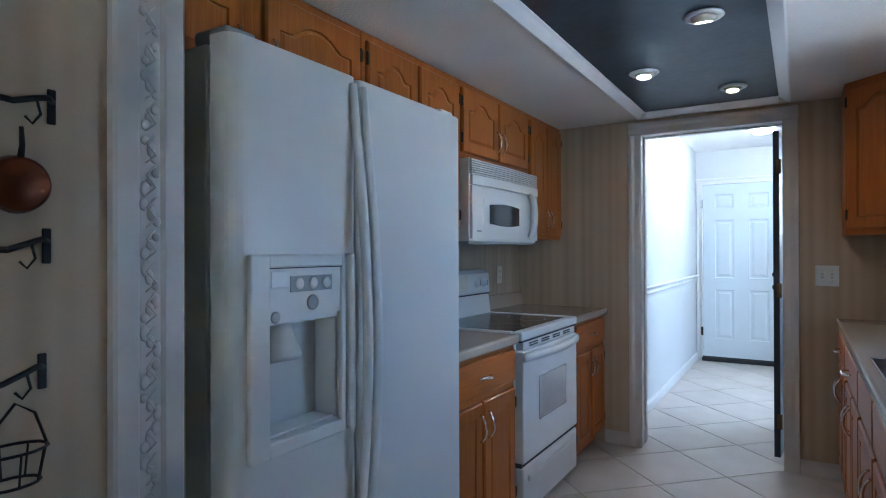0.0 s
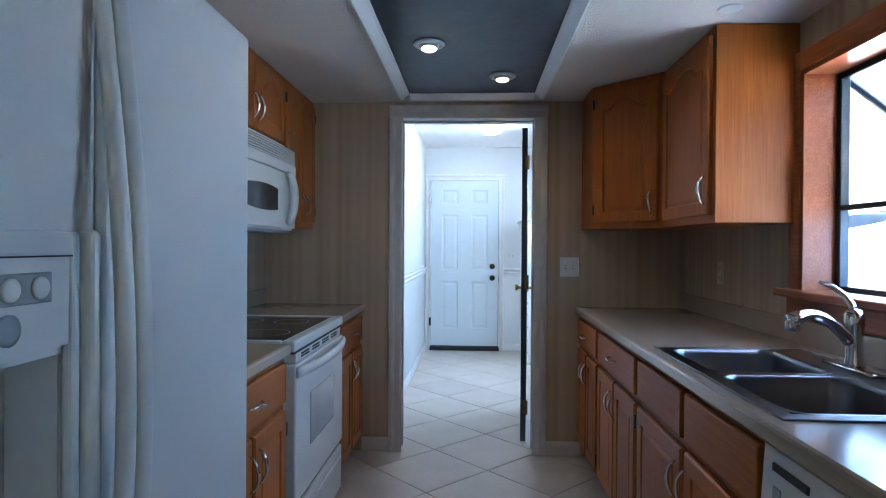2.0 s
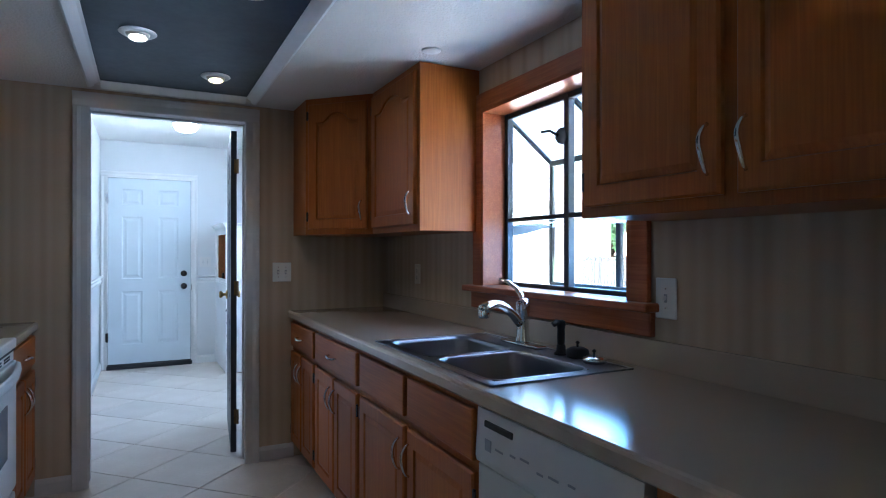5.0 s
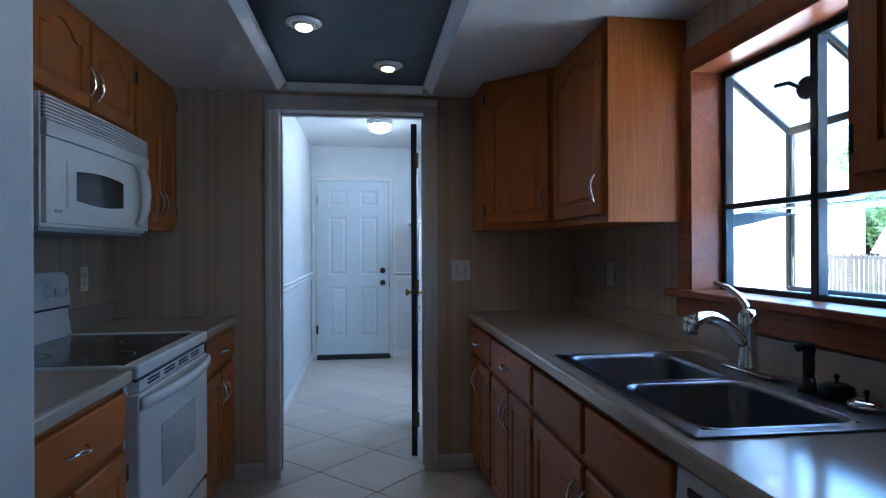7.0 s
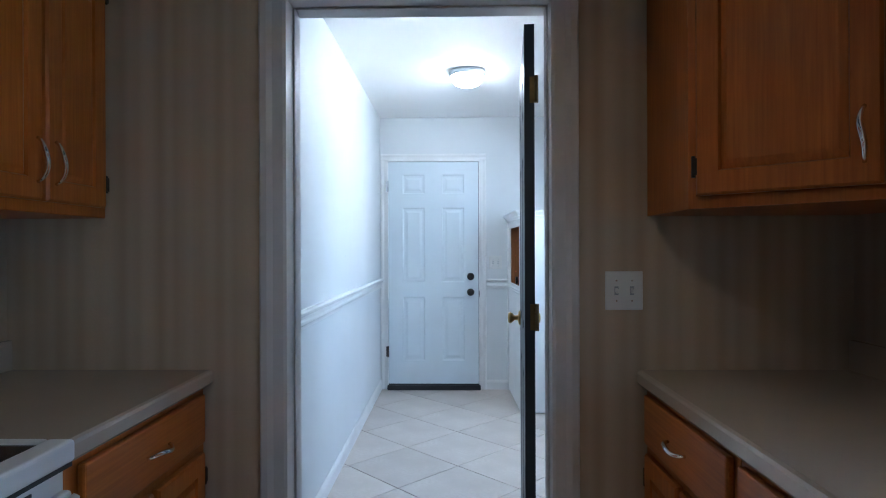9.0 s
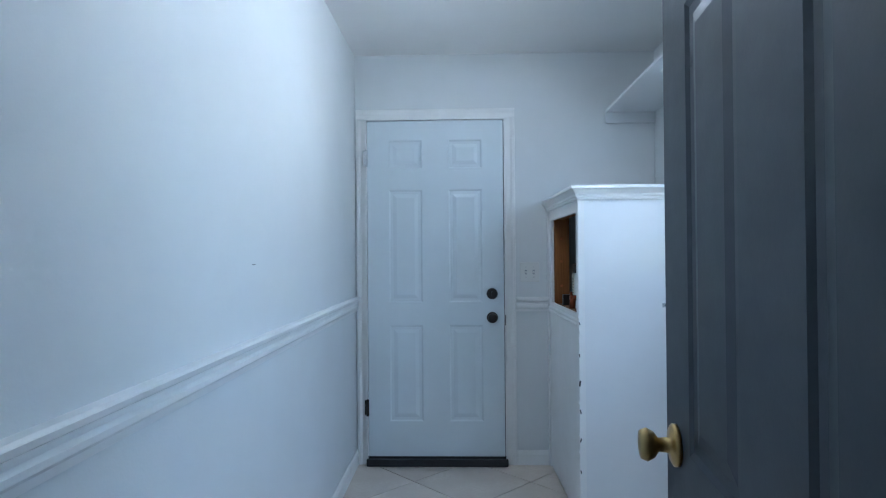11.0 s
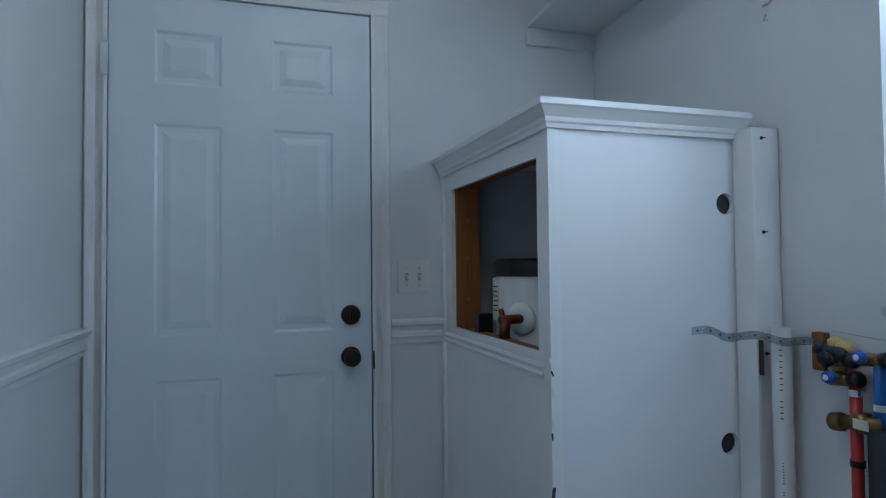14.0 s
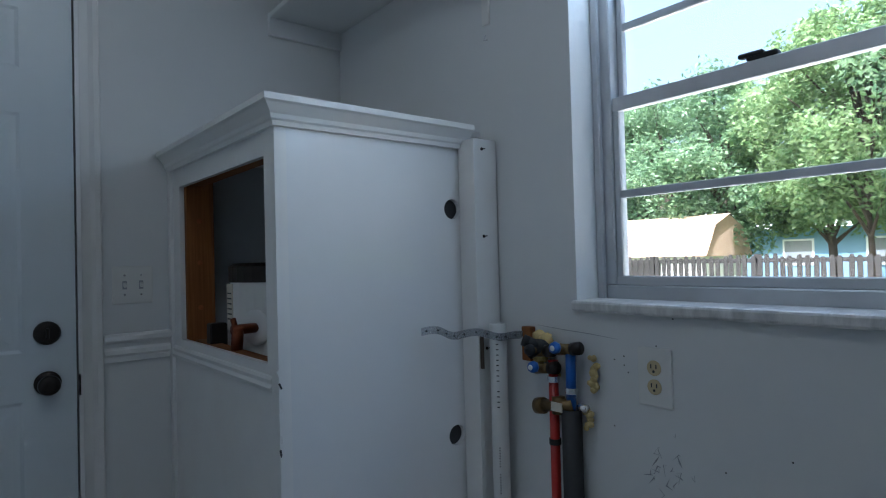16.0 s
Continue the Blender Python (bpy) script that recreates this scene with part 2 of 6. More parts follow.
BULB_W = emitter("cool_lamp_glow", (1.0, 0.86, 0.66), 7.5)
DOME = emitter("frosted_dome_glow", (1.0, 0.97, 0.92), DOME_E)
LAWN = painted("lawn", (0.10, 0.14, 0.035), 0.9, 0.5, 0.6, 30, 0.6, dist=0.03)
CONCRETE = painted("pale_concrete", (0.60, 0.58, 0.55), 0.9, 0.15, 0.7, 30, 0.4, dist=0.01)
# wood colour lowered below its own tone to stand for shade
FENCE = painted("weathered_fence_wood_in_shade", (0.032, 0.027, 0.024), 0.9, 0.4, 2, 30, 0.4, dist=0.01)
SHINGLE = painted("tan_shingle", (0.50, 0.35, 0.25), 0.9, 0.25, 3, 30, 0.5, dist=0.02)
STUCCO_W = painted("white_stucco", (0.78, 0.77, 0.75), 0.85, 0.08, 1, 40, 0.4, dist=0.01)
STUCCO_B = painted("pale_blue_siding", (0.20, 0.34, 0.50), 0.8, 0.1, 1, 40, 0.2, dist=0.01)
ROOF_W = painted("pale_roof", (0.70, 0.69, 0.67), 0.8, 0.1, 1, 40, 0.2, dist=0.01)
LEAF_A = leaf_material("leaf_mid_green", (0.075, 0.145, 0.07), (0.23, 0.33, 0.17))
LEAF_B = leaf_material("leaf_yellow_green", (0.11, 0.195, 0.07), (0.29, 0.38, 0.17))


# ---- building tools ----
def box_bm(x0, x1, y0, y1, z0, z1, bev=0.0, seg=2):
    bm = bmesh.new()
    bmesh.ops.create_cube(bm, size=1)
    for v in bm.verts:
        v.co = Vector((x0 + (v.co.x + 0.5) * (x1 - x0), y0 + (v.co.y + 0.5) * (y1 - y0), z0 + (v.co.z + 0.5) * (z1 - z0)))
    if bev:
        bmesh.ops.bevel(bm, geom=bm.edges[:], offset=bev, segments=seg, affect="EDGES", profile=0.5)
    return bm


def join(*bms):
    out = bmesh.new()
    for b in bms:
        me = bpy.data.meshes.new("tmp")
        b.to_mesh(me)
        out.from_mesh(me)
        b.free()
        bpy.data.meshes.remove(me)
    return out


def moved(bm, m):
    bm.transform(m)
    return bm


def lathe(profile, seg=24):
    """A turned solid about z from (radius, height) pairs, capped."""
    bm = bmesh.new()
    rings = []
    for r, z in profile:
        rings.append([bm.verts.new((r * math.cos(2 * math.pi * i / seg), r * math.sin(2 * math.pi * i / seg), z)) for i in range(seg)])
    for a, b in zip(rings, rings[1:]):
        for i in range(seg):
            bm.faces.new((a[i], a[(i + 1) % seg], b[(i + 1) % seg], b[i]))
    bm.faces.new(rings[0][::-1])
    bm.faces.new(rings[-1])
    bmesh.ops.recalc_face_normals(bm, faces=bm.faces[:])
    return bm


def tube(points, radius, seg=10, flat=1.0):
    """A round bar swept along points."""
    bm = bmesh.new()
    pts = [Vector(p) for p in points]
    rings, up = [], None
    for i, p in enumerate(pts):
        d = (pts[min(i + 1, len(pts) - 1)] - pts[max(i - 1, 0)]).normalized()
        if up is None:
            up = Vector((0, 0, 1)) if abs(d.z) < 0.9 else Vector((0, 1, 0))
        a = d.cross(up).normalized()
        b = a.cross(d).normalized()
        up = b
        r = radius[i] if isinstance(radius, (list, tuple)) else radius
        rings.append([bm.verts.new(p + a * r * math.cos(2 * math.pi * k / seg) + b * r * flat * math.sin(2 * math.pi * k / seg)) for k in range(seg)])
    for a, b in zip(rings, rings[1:]):
        for k in range(seg):
            bm.faces.new((a[k], a[(k + 1) % seg], b[(k + 1) % seg], b[k]))
    bm.faces.new(rings[0][::-1])
    bm.faces.new(rings[-1])
    bmesh.ops.recalc_face_normals(bm, faces=bm.faces[:])
    return bm


def extrude_profile(profile, axis, a0, a1):
    """A moulding: a closed 2D outline drawn out along an axis. axis 'x': outline in y,z; 'y': in x,z; 'z': in x,y."""
    bm = bmesh.new()

    def at(p, a):
        return {"x": (a, p[0], p[1]), "y": (p[0], a, p[1]), "z": (p[0], p[1], a)}[axis]

    r0 = [bm.verts.new(at(p, a0)) for p in profile]
    r1 = [bm.verts.new(at(p, a1)) for p in profile]
    n = len(profile)
    for i in range(n):
        bm.faces.new((r0[i], r0[(i + 1) % n], r1[(i + 1) % n], r1[i]))
    bm.faces.new(r0[::-1])
    bm.faces.new(r1)
    bmesh.ops.recalc_face_normals(bm, faces=bm.faces[:])
    return bm


def mesh_of(name, bm, material, smooth=False):
    me = bpy.data.meshes.new(name)
    bm.to_mesh(me)
    bm.free()
    me.materials.append(material)
    if smooth:
        for p in me.polygons:
            p.use_smooth = True
    return me


def part(name, bm, material, parent, label="", smooth=False):
    ob = new(name, mesh_of(name, bm, material, smooth))
    ob.parent = parent
    if label:
        tagged(ob, label)
    return ob


def thing(name, m, label, category, group=""):
    ob = new(name)
    ob.empty_display_size = 0.1
    ob.matrix_world = m
    return tagged(ob, label, category, group)


def solid(name, bm, material, label="", category="", group="", kind="", smooth=False):
    return tagged(new(name, mesh_of(name, bm, material, smooth)), label, category, group, kind)


def structure(name, bm, material, label=""):
    return solid(name, bm, material, label, kind="structure")


def wall_with_holes(axis, c0, c1, a0, a1, z0, z1, holes):
    """A wall between c0 and c1 across, a0 to a1 along, with rectangular holes (a0, a1, z0, z1) going through."""
    xs = sorted({a0, a1, *[h[0] for h in holes], *[h[1] for h in holes]})
    zs = sorted({z0, z1, *[h[2] for h in holes], *[h[3] for h in holes]})
    bm = bmesh.new()

    def full(i, j):
        if not (0 <= i < len(xs) - 1 and 0 <= j < len(zs) - 1):
            return False
        ca, cz = (xs[i] + xs[i + 1]) / 2, (zs[j] + zs[j + 1]) / 2
        return not any(h[0] < ca < h[1] and h[2] < cz < h[3] for h in holes)

    def pt(a, c, z):
        return bm.verts.new((a, c, z) if axis == "x" else (c, a, z))

    for i in range(len(xs) - 1):
        for j in range(len(zs) - 1):
            if not full(i, j):
                continue
            A, B, C, D = xs[i], xs[i + 1], zs[j], zs[j + 1]
            for c in (c0, c1):
                bm.faces.new([pt(A, c, C), pt(B, c, C), pt(B, c, D), pt(A, c, D)])
            if not full(i - 1, j):
                bm.faces.new([pt(A, c0, C), pt(A, c1, C), pt(A, c1, D), pt(A, c0, D)])
            if not full(i + 1, j):
                bm.faces.new([pt(B, c0, C), pt(B, c1, C), pt(B, c1, D), pt(B, c0, D)])
            if not full(i, j - 1):
                bm.faces.new([pt(A, c0, C), pt(A, c1, C), pt(B, c1, C), pt(B, c0, C)])
            if not full(i, j + 1):
                bm.faces.new([pt(A, c0, D), pt(A, c1, D), pt(B, c1, D), pt(B, c0, D)])
    bmesh.ops.remove_doubles(bm, verts=bm.verts[:], dist=1e-5)
    bmesh.ops.recalc_face_normals(bm, faces=bm.faces[:])
    return bm


def panel_loops(w, h, arch, rail, drop, n_side=6, n_top=18):
    """Matching outer and inner outlines of a framed panel, the inner one with a cathedral arch when arch > 0."""
    inner, outer = [], []
    x0, x1, z0, z1 = rail, w - rail, rail, h - rail - arch

    def top(s):
        u = abs(2 * s - 1)
        return arch * (1 - max(0, (u - 0.0) / 0.62) ** 2.2 * 0.92) if u < 0.62 else arch * 0.08 * max(0.0, 1 - (u - 0.62) / 0.12)

    for i in range(n_side):
        s = i / n_side
        inner.append((x0 + (x1 - x0) * s, z0)), outer.append((w * s, 0))
    for i in range(n_side):
        s = i / n_side
        inner.append((x1, z0 + (z1 - z0) * s)), outer.append((w, h * s))
    for i in range(n_top):
        s = i / n_top
        inner.append((x1 - (x1 - x0) * s, z1 + (top(s) if arch else 0))), outer.append((w - w * s, h))
    for i in range(n_side):
        s = i / n_side
        inner.append((x0, z1 - (z1 - z0) * s)), outer.append((0, h - h * s))
    return outer, inner


def panel_door(w, h, arch=0.0, rail=0.055, t=0.019):
    """A raised-panel cabinet door, front towards -y, its back at y = 0."""
    outer, inner = panel_loops(w, h, arch, min(rail, w * 0.22), 0)
    cx, cz = w / 2, h / 2

    def inset(loop, d):
        return [(cx + (x - cx) * (1 - d / (w / 2)), cz + (z - cz) * (1 - d / (h / 2))) for x, z in loop]

    bm = bmesh.new()
    raised = min(0.028, w * 0.1)
    rings = [(outer, 0.0), (outer, -t + 0.006), (inset(outer, 0.006), -t), (inner, -t), (inset(inner, 0.005), -t + 0.008), (inset(inner, raised), -t + 0.001)]
    made = [[bm.verts.new((x, y, z)) for x, z in loop] for loop, y in rings]
    n = len(outer)
    for a, b in zip(made, made[1:]):
        for i in range(n):
            bm.faces.new((a[i], a[(i + 1) % n], b[(i + 1) % n], b[i]))
    bm.faces.new(made[-1])
    bm.faces.new(made[0][::-1])
    bmesh.ops.recalc_face_normals(bm, faces=bm.faces[:])
    return bm


def drawer_front(w, h, t=0.019):
    bm = box_bm(0, w, -t, 0, 0, h, 0.006, 2)
    return bm


def bow_pull(length=0.096, upright=True):
    """A wavy chrome bow handle with two feet, centred at the origin, towards -y."""
    pts, rad = [], []
    for i in range(15):
        s = i / 14
        a = (s - 0.5) * length * 1.16
        out = -0.003 - 0.026 * math.sin(math.pi * s) ** 0.6
        side = 0.004 * math.sin(2 * math.pi * s)
        pts.append((side, out, a) if upright else (a, out, side))
        rad.append(0.0042 + 0.0022 * math.sin(math.pi * s))
    return tube(pts, rad, 8)


def butt_hinge():
    return join(box_bm(-0.004, 0.004, -0.022, -0.014, -0.026, 0.026, 0.001, 1), box_bm(-0.003, 0.010, -0.0215, -0.019, -0.02, 0.02))

# ---- structure ----
XL, XR, XUL, XUR = -1.37, 1.18, -0.67, 1.11
YK, YU, YE = 3.74, 3.93, 7.25
SOFFIT, UCEIL = 2.13, 2.44
GW = (1.52, 2.47, 1.10, 1.93)
UW = (4.42, 6.126, 1.082, 2.02)
DOOR_K = (-0.532, 0.307, -0.1, 2.047)

structure("ground", box_bm(-60, 140, -90, 110, -0.75, -0.45), LAWN, "sunlit mown lawn outside the house")
# pale slab added as a reflector, bouncing sunlight up through the garden window
structure("bounce_ground", box_bm(2.2, 12.0, -14, 11.2, -0.449, -0.44), CONCRETE, "pale concrete ground added to bounce sunlight into the kitchen")
structure("floor", box_bm(-1.75, 1.45, -3.7, 7.4, -0.44, -0.0075), GROUT, "brown grout bed under the floor tiles")
structure("wall_left", box_bm(-1.52, XL, 0.47, YU, -0.02, 2.5), PAPER, "beige striped wallpaper kitchen wall")
structure("wall_alcove", box_bm(-1.52, -0.585, 0.33, 0.47, -0.02, 2.5), PAPER, "end wall beside the refrigerator")
structure("wall_dining", box_bm(-0.72, -0.585, -3.6, 0.33, -0.02, 2.5), PAPER, "tan papered wall with pot hooks")
# the second hole is an added, unseen opening for light
structure("wall_right", wall_with_holes("y", XR, XR + 0.12, -3.6, YU, -0.02, 2.5, [GW, (-3.2, -2.0, 0.9, 2.0)]), PAPER, "striped wallpaper wall with the garden window")
structure("wall_back", box_bm(-0.72, 1.3, -3.72, -3.6, -0.02, 2.5), PAPER)
structure("wall_kitchen_end", wall_with_holes("x", YK, YK + 0.065, XL, XR, -0.02, 2.5, [DOOR_K]), PAPER, "striped wallpaper end wall with a doorway")
structure("wall_utility_front", wall_with_holes("x", YK + 0.065, YU, XL, XR, -0.02, 2.5, [DOOR_K]), WHITE_WALL, "white painted utility wall with a doorway")
structure("wall_utility_left", box_bm(XUL - 0.12, XUL, YU, YE + 0.12, -0.02, 2.5), WHITE_WALL, "smooth white painted wall above a chair rail")
structure("wall_utility_right", wall_with_holes("y", XUR, XUR + 0.19, YU, YE + 0.12, -0.02, 2.5, [UW]), WHITE_WALL, "white painted wall with an aluminium window")
structure("wall_utility_end", box_bm(XUL, XUR, YE, YE + 0.12, -0.02, 2.5), WHITE_WALL, "white painted end wall with the back door")

# lowered kitchen ceiling with its tray opening
TX0, TX1, TY0, TY1 = -0.455, 0.272, 0.75, 3.595


def slab_with_hole(x0, x1, y0, y1, z0, z1, hx0, hx1, hy0, hy1):
    return join(box_bm(x0, hx0, y0, y1, z0, z1), box_bm(hx1, x1, y0, y1, z0, z1), box_bm(hx0, hx1, y0, hy0, z0, z1), box_bm(hx0, hx1, hy1, y1, z0, z1))


structure("ceiling_kitchen", slab_with_hole(XL, XR, 0.47, YK, SOFFIT, 2.5, TX0 - 0.03, TX1 + 0.03, TY0 - 0.03, TY1 + 0.03), CEIL, "stippled off-white lowered kitchen ceiling")
structure("ceiling_tray", box_bm(TX0 - 0.03, TX1 + 0.03, TY0 - 0.03, TY1 + 0.03, SOFFIT + 0.018, 2.5), PANEL_BLUE, "dark slate blue ceiling panel with patchy paint")
structure("ceiling_dining", box_bm(-0.585, XR, -3.6, 0.47, 2.44, 2.5), CEIL_W, "white dining ceiling")
structure("ceiling_utility", box_bm(XUL, XUR, YU, YE, UCEIL, 2.5), CEIL_W, "white utility room ceiling")
structure("roof", box_bm(-2.2, 1.5, -4.3, 7.9, 2.52, 2.66), ROOF_W)


def tray_moulding():
    t = thing("tray_moulding", pose(0, 0, SOFFIT), "white moulding framing the blue ceiling panel", "ceiling moulding")
    tagged(t, kind="structure")
    prof = [(0.0, 0.017), (0.0, 0.014), (-0.012, 0.010), (-0.022, 0.004), (-0.040, -0.006), (-0.052, -0.012), (-0.060, -0.012), (-0.060, -0.001), (-0.030, 0.0), (-0.028, 0.017)]
    for name, axis, pos, sgn, a0, a1 in (("moulding_strip", "y", TX0, 1, TY0 - 0.06, TY1 + 0.06), ("moulding_strip", "y", TX1, -1, TY0 - 0.06, TY1 + 0.06),
                                         ("moulding_strip", "x", TY1, -1, TX0 - 0.0, TX1 + 0.0), ("moulding_strip", "x", TY0, 1, TX0, TX1)):
        part(name, extrude_profile([(pos + sgn * u, v) for u, v in prof], axis, a0, a1), WHITE_TRIM, t)


tray_moulding()


def eyeball_light(x, y, mat_bulb, tilt, watts, col):
    t = thing("recessed_light", pose(x, y, SOFFIT + 0.018), "lit recessed eyeball light with a white trim ring", "ceiling light", "lights in the blue ceiling panel")
    part("trim_ring", lathe([(0.046, -0.001), (0.068, -0.001), (0.071, -0.005), (0.062, -0.012), (0.050, -0.013), (0.046, -0.008)], 32), WHITE_PLASTIC, t, smooth=True)
    ball = lathe([(0.0455, 0.0), (0.045, -0.012), (0.040, -0.022), (0.034, -0.028), (0.031, -0.022), (0.030, -0.010)], 28)
    part("eyeball", moved(ball, pose(0, 0, 0, tilt, 0, 0)), ALMOND, t, smooth=True)
    part("bulb", moved(lathe([(0.002, -0.020), (0.016, -0.021), (0.027, -0.017), (0.030, -0.010), (0.029, -0.004)], 24), pose(0, 0, 0, tilt, 0, 0)), mat_bulb, t, "glowing bulb face", smooth=True)
    spot_lamp("recessed_light_beam", x, y, SOFFIT - 0.005, watts, col)


eyeball_light(0.07, 2.15, BULB_W, 12, SPOT_W * 0.7, (1.0, 0.86, 0.66))
eyeball_light(-0.275, 2.755, BULB_W, -8, SPOT_W, (1.0, 0.88, 0.70))
eyeball_light(0.07, 3.25, BULB, -8, SPOT_W * 0.6, (1.0, 0.74, 0.45))


# ---- doorway casing, doors and trims ----
def casing_profile(w, t):
    return [(0, 0), (0, -t * 0.45), (w * 0.12, -t * 0.62), (w * 0.5, -t * 0.7), (w * 0.72, -t), (w * 0.94, -t), (w, -t * 0.8), (w, 0)]


def door_casing(name, x0, x1, top, y, w, t, mat, label, front=-1):
    o = tagged(thing(name, pose(0, y, 0), label, "door frame"), kind="structure")
    p = casing_profile(w, t)
    part("casing", extrude_profile([(x0 - u, front * -v) for u, v in p], "z", 0.0, top), mat, o)
    part("casing", extrude_profile([(x1 + u, front * -v) for u, v in p], "z", 0.0, top), mat, o)
    part("head_casing", extrude_profile([(front * -v, top + u) for u, v in p], "x", x0 - w, x1 + w), mat, o)
    return o


dk = door_casing("trim_kitchen_doorway", -0.51, 0.285, 2.03, YK, 0.080, 0.02, CASING, "pale painted casing round the doorway")
# lining of the doorway with its stop
part("jamb", box_bm(-0.532, -0.519, 0.0, 0.19, -0.005, 2.034), CASING, dk)
part("jamb", box_bm(0.294, 0.307, 0.0, 0.19, -0.005, 2.034), CASING, dk)
part("head_jamb", box_bm(-0.519, 0.294, 0.0, 0.19, 2.034, 2.047), CASING, dk)
part("door_stop", box_bm(-0.519, -0.512, 0.10, 0.14, 0.0, 2.034, 0.003, 1), CASING, dk)
part("head_stop", box_bm(-0.512, 0.287, 0.10, 0.14, 2.027, 2.034, 0.003, 1), CASING, dk)
part("door_stop", box_bm(0.287, 0.294, 0.10, 0.14, 0.0, 2.034, 0.003, 1), CASING, dk)

BASE = [(0, 0), (0, -0.014), (0.062, -0.014), (0.078, -0.008), (0.085, -0.004), (0.085, 0)]


def baseboard(name, axis, pos, sgn, a0, a1, mat):
    """Baseboard against a wall at pos; sgn: the way into the room."""
    structure(name, extrude_profile([(pos + sgn * (-d), h) for h, d in BASE], axis, a0, a1), mat, "painted baseboard along the wall foot")


baseboard("baseboard", "x", YK, -1, -0.75, -0.592, CASING)
baseboard("baseboard", "x", YK, -1, 0.367, 0.57, CASING)
baseboard("baseboard", "y", XUL, 1, YU, YE, WHITE_TRIM)
baseboard("baseboard", "x", YE, -1, 0.285, 0.48, WHITE_TRIM)

RAIL = [(0, 0), (0, -0.010), (0.016, -0.013), (0.024, -0.020), (0.036, -0.020), (0.044, -0.012), (0.056, -0.012), (0.066, -0.030), (0.078, -0.033), (0.085, -0.026), (0.085, 0)]
structure("chair_rail", extrude_profile([(XUL + -d, 0.913 + h) for h, d in RAIL], "y", YU, YE), WHITE_TRIM, "white chair rail moulding on the utility wall")
structure("chair_rail", extrude_profile([(YE + d, 0.905 + h) for h, d in RAIL], "x", 0.285, 0.48), WHITE_TRIM, "white chair rail moulding on the end wall")


def six_panel_door(w, h, t, panels):
    """A door slab with pressed panels on both faces, front towards -y, x from 0 to w."""
    bm = bmesh.new()
    xs = sorted({0, w, *[p[0] for p in panels], *[p[1] for p in panels]})
    zs = sorted({0, h, *[p[2] for p in panels], *[p[3] for p in panels]})
    for y, s in ((0.0, 1), (t, -1)):
        for i in range(len(xs) - 1):
            for j in range(len(zs) - 1):
                A, B, C, D = xs[i], xs[i + 1], zs[j], zs[j + 1]
                hit = any(p[0] <= A and B <= p[1] and p[2] <= C and D <= p[3] for p in panels)
                if not hit:
                    bm.faces.new([bm.verts.new(v) for v in ((A, y, C), (B, y, C), (B, y, D), (A, y, D))])
        for A, B, C, D in panels:
            rings = []
            for ins, dep in ((0, 0), (0.009, 0.0045), (0.024, 0.005), (0.046, 0.001)):
                rings.append([bm.verts.new(v) for v in ((A + ins, y + s * dep, C + ins), (B - ins, y + s * dep, C + ins), (B - ins, y + s * dep, D - ins), (A + ins, y + s * dep, D - ins))])
            for a, b in zip(rings, rings[1:]):
                for k in range(4):
                    bm.faces.new((a[k], a[(k + 1) % 4], b[(k + 1) % 4], b[k]))
            bm.faces.new(rings[-1])
    for a, b in (((0, 0), (w, 0)), ((w, 0), (w, h)), ((w, h), (0, h)), ((0, h), (0, 0))):
        bm.faces.new([bm.verts.new(v) for v in ((a[0], 0, a[1]), (b[0], 0, b[1]), (b[0], t, b[1]), (a[0], t, a[1]))])
    bmesh.ops.remove_doubles(bm, verts=bm.verts[:], dist=1e-5)
    bmesh.ops.recalc_face_normals(bm, faces=bm.faces[:])
    return bm


def door_panels(w):
    a, b, c, d = 0.128, w / 2 - 0.078, w / 2 + 0.078, w - 0.128
    out = []
    for x0, x1 in ((a, b), (c, d)):
        out += [(x0, x1, 0.235, 0.80), (x0, x1, 0.935, 1.60), (x0, x1, 1.725, 1.895)]
    return out


def round_knob(r=0.027, out=0.055):
    return moved(lathe([(0.033, 0.0), (0.033, 0.006), (0.028, 0.009), (0.012, 0.012), (0.011, out * 0.5), (r * 0.8, out * 0.62), (r, out * 0.8), (r * 0.85, out * 0.96), (r * 0.3, out)], 24), pose(0, 0, 0, 90, 0, 0))


d1 = tagged(thing("door_1", pose(-0.592, 7.215, 0.028), "closed white six-panel steel back door", "door"), kind="structure")
part("door_leaf", six_panel_door(0.804, 2.010, 0.028, door_panels(0.806)), DOOR_WHITE, d1)
part("door_sweep", join(box_bm(-0.012, 0.82, -0.022, -0.002, -0.026, 0.018, 0.005, 2), box_bm(-0.005, 0.815, -0.002, 0.002, -0.02, 0.03)), RUBBER, d1, "black rubber door sweep")
for z in (1.79, 0.317):
    part("hinge", moved(join(box_bm(-0.012, 0.004, -0.016, -0.004, -0.05, 0.05, 0.003, 1), box_bm(-0.022, 0.0, -0.006, -0.003, -0.045, 0.045)), pose(0, 0, z)), GALV if z > 1 else BRONZE, d1)
kn = part("door_knob", moved(round_knob(0.028, 0.06), pose(0.734, 0, 0.845)), BRONZE, d1, "dark bronze door knob", smooth=True)
part("deadbolt", moved(lathe([(0.033, 0.0), (0.033, 0.008), (0.027, 0.016), (0.020, 0.018), (0.008, 0.018)], 24), pose(0.734, 0, 0.985, 90, 0, 0)), BRONZE, d1, "dark bronze deadbolt", smooth=True)
part("thumb_turn", box_bm(0.730, 0.738, -0.030, -0.017, 0.970, 1.0, 0.002, 1), BRONZE, d1)
part("strike_plate", box_bm(0.809, 0.813, -0.012, 0.004, 0.80, 0.86, 0.001, 1), BRONZE, d1)
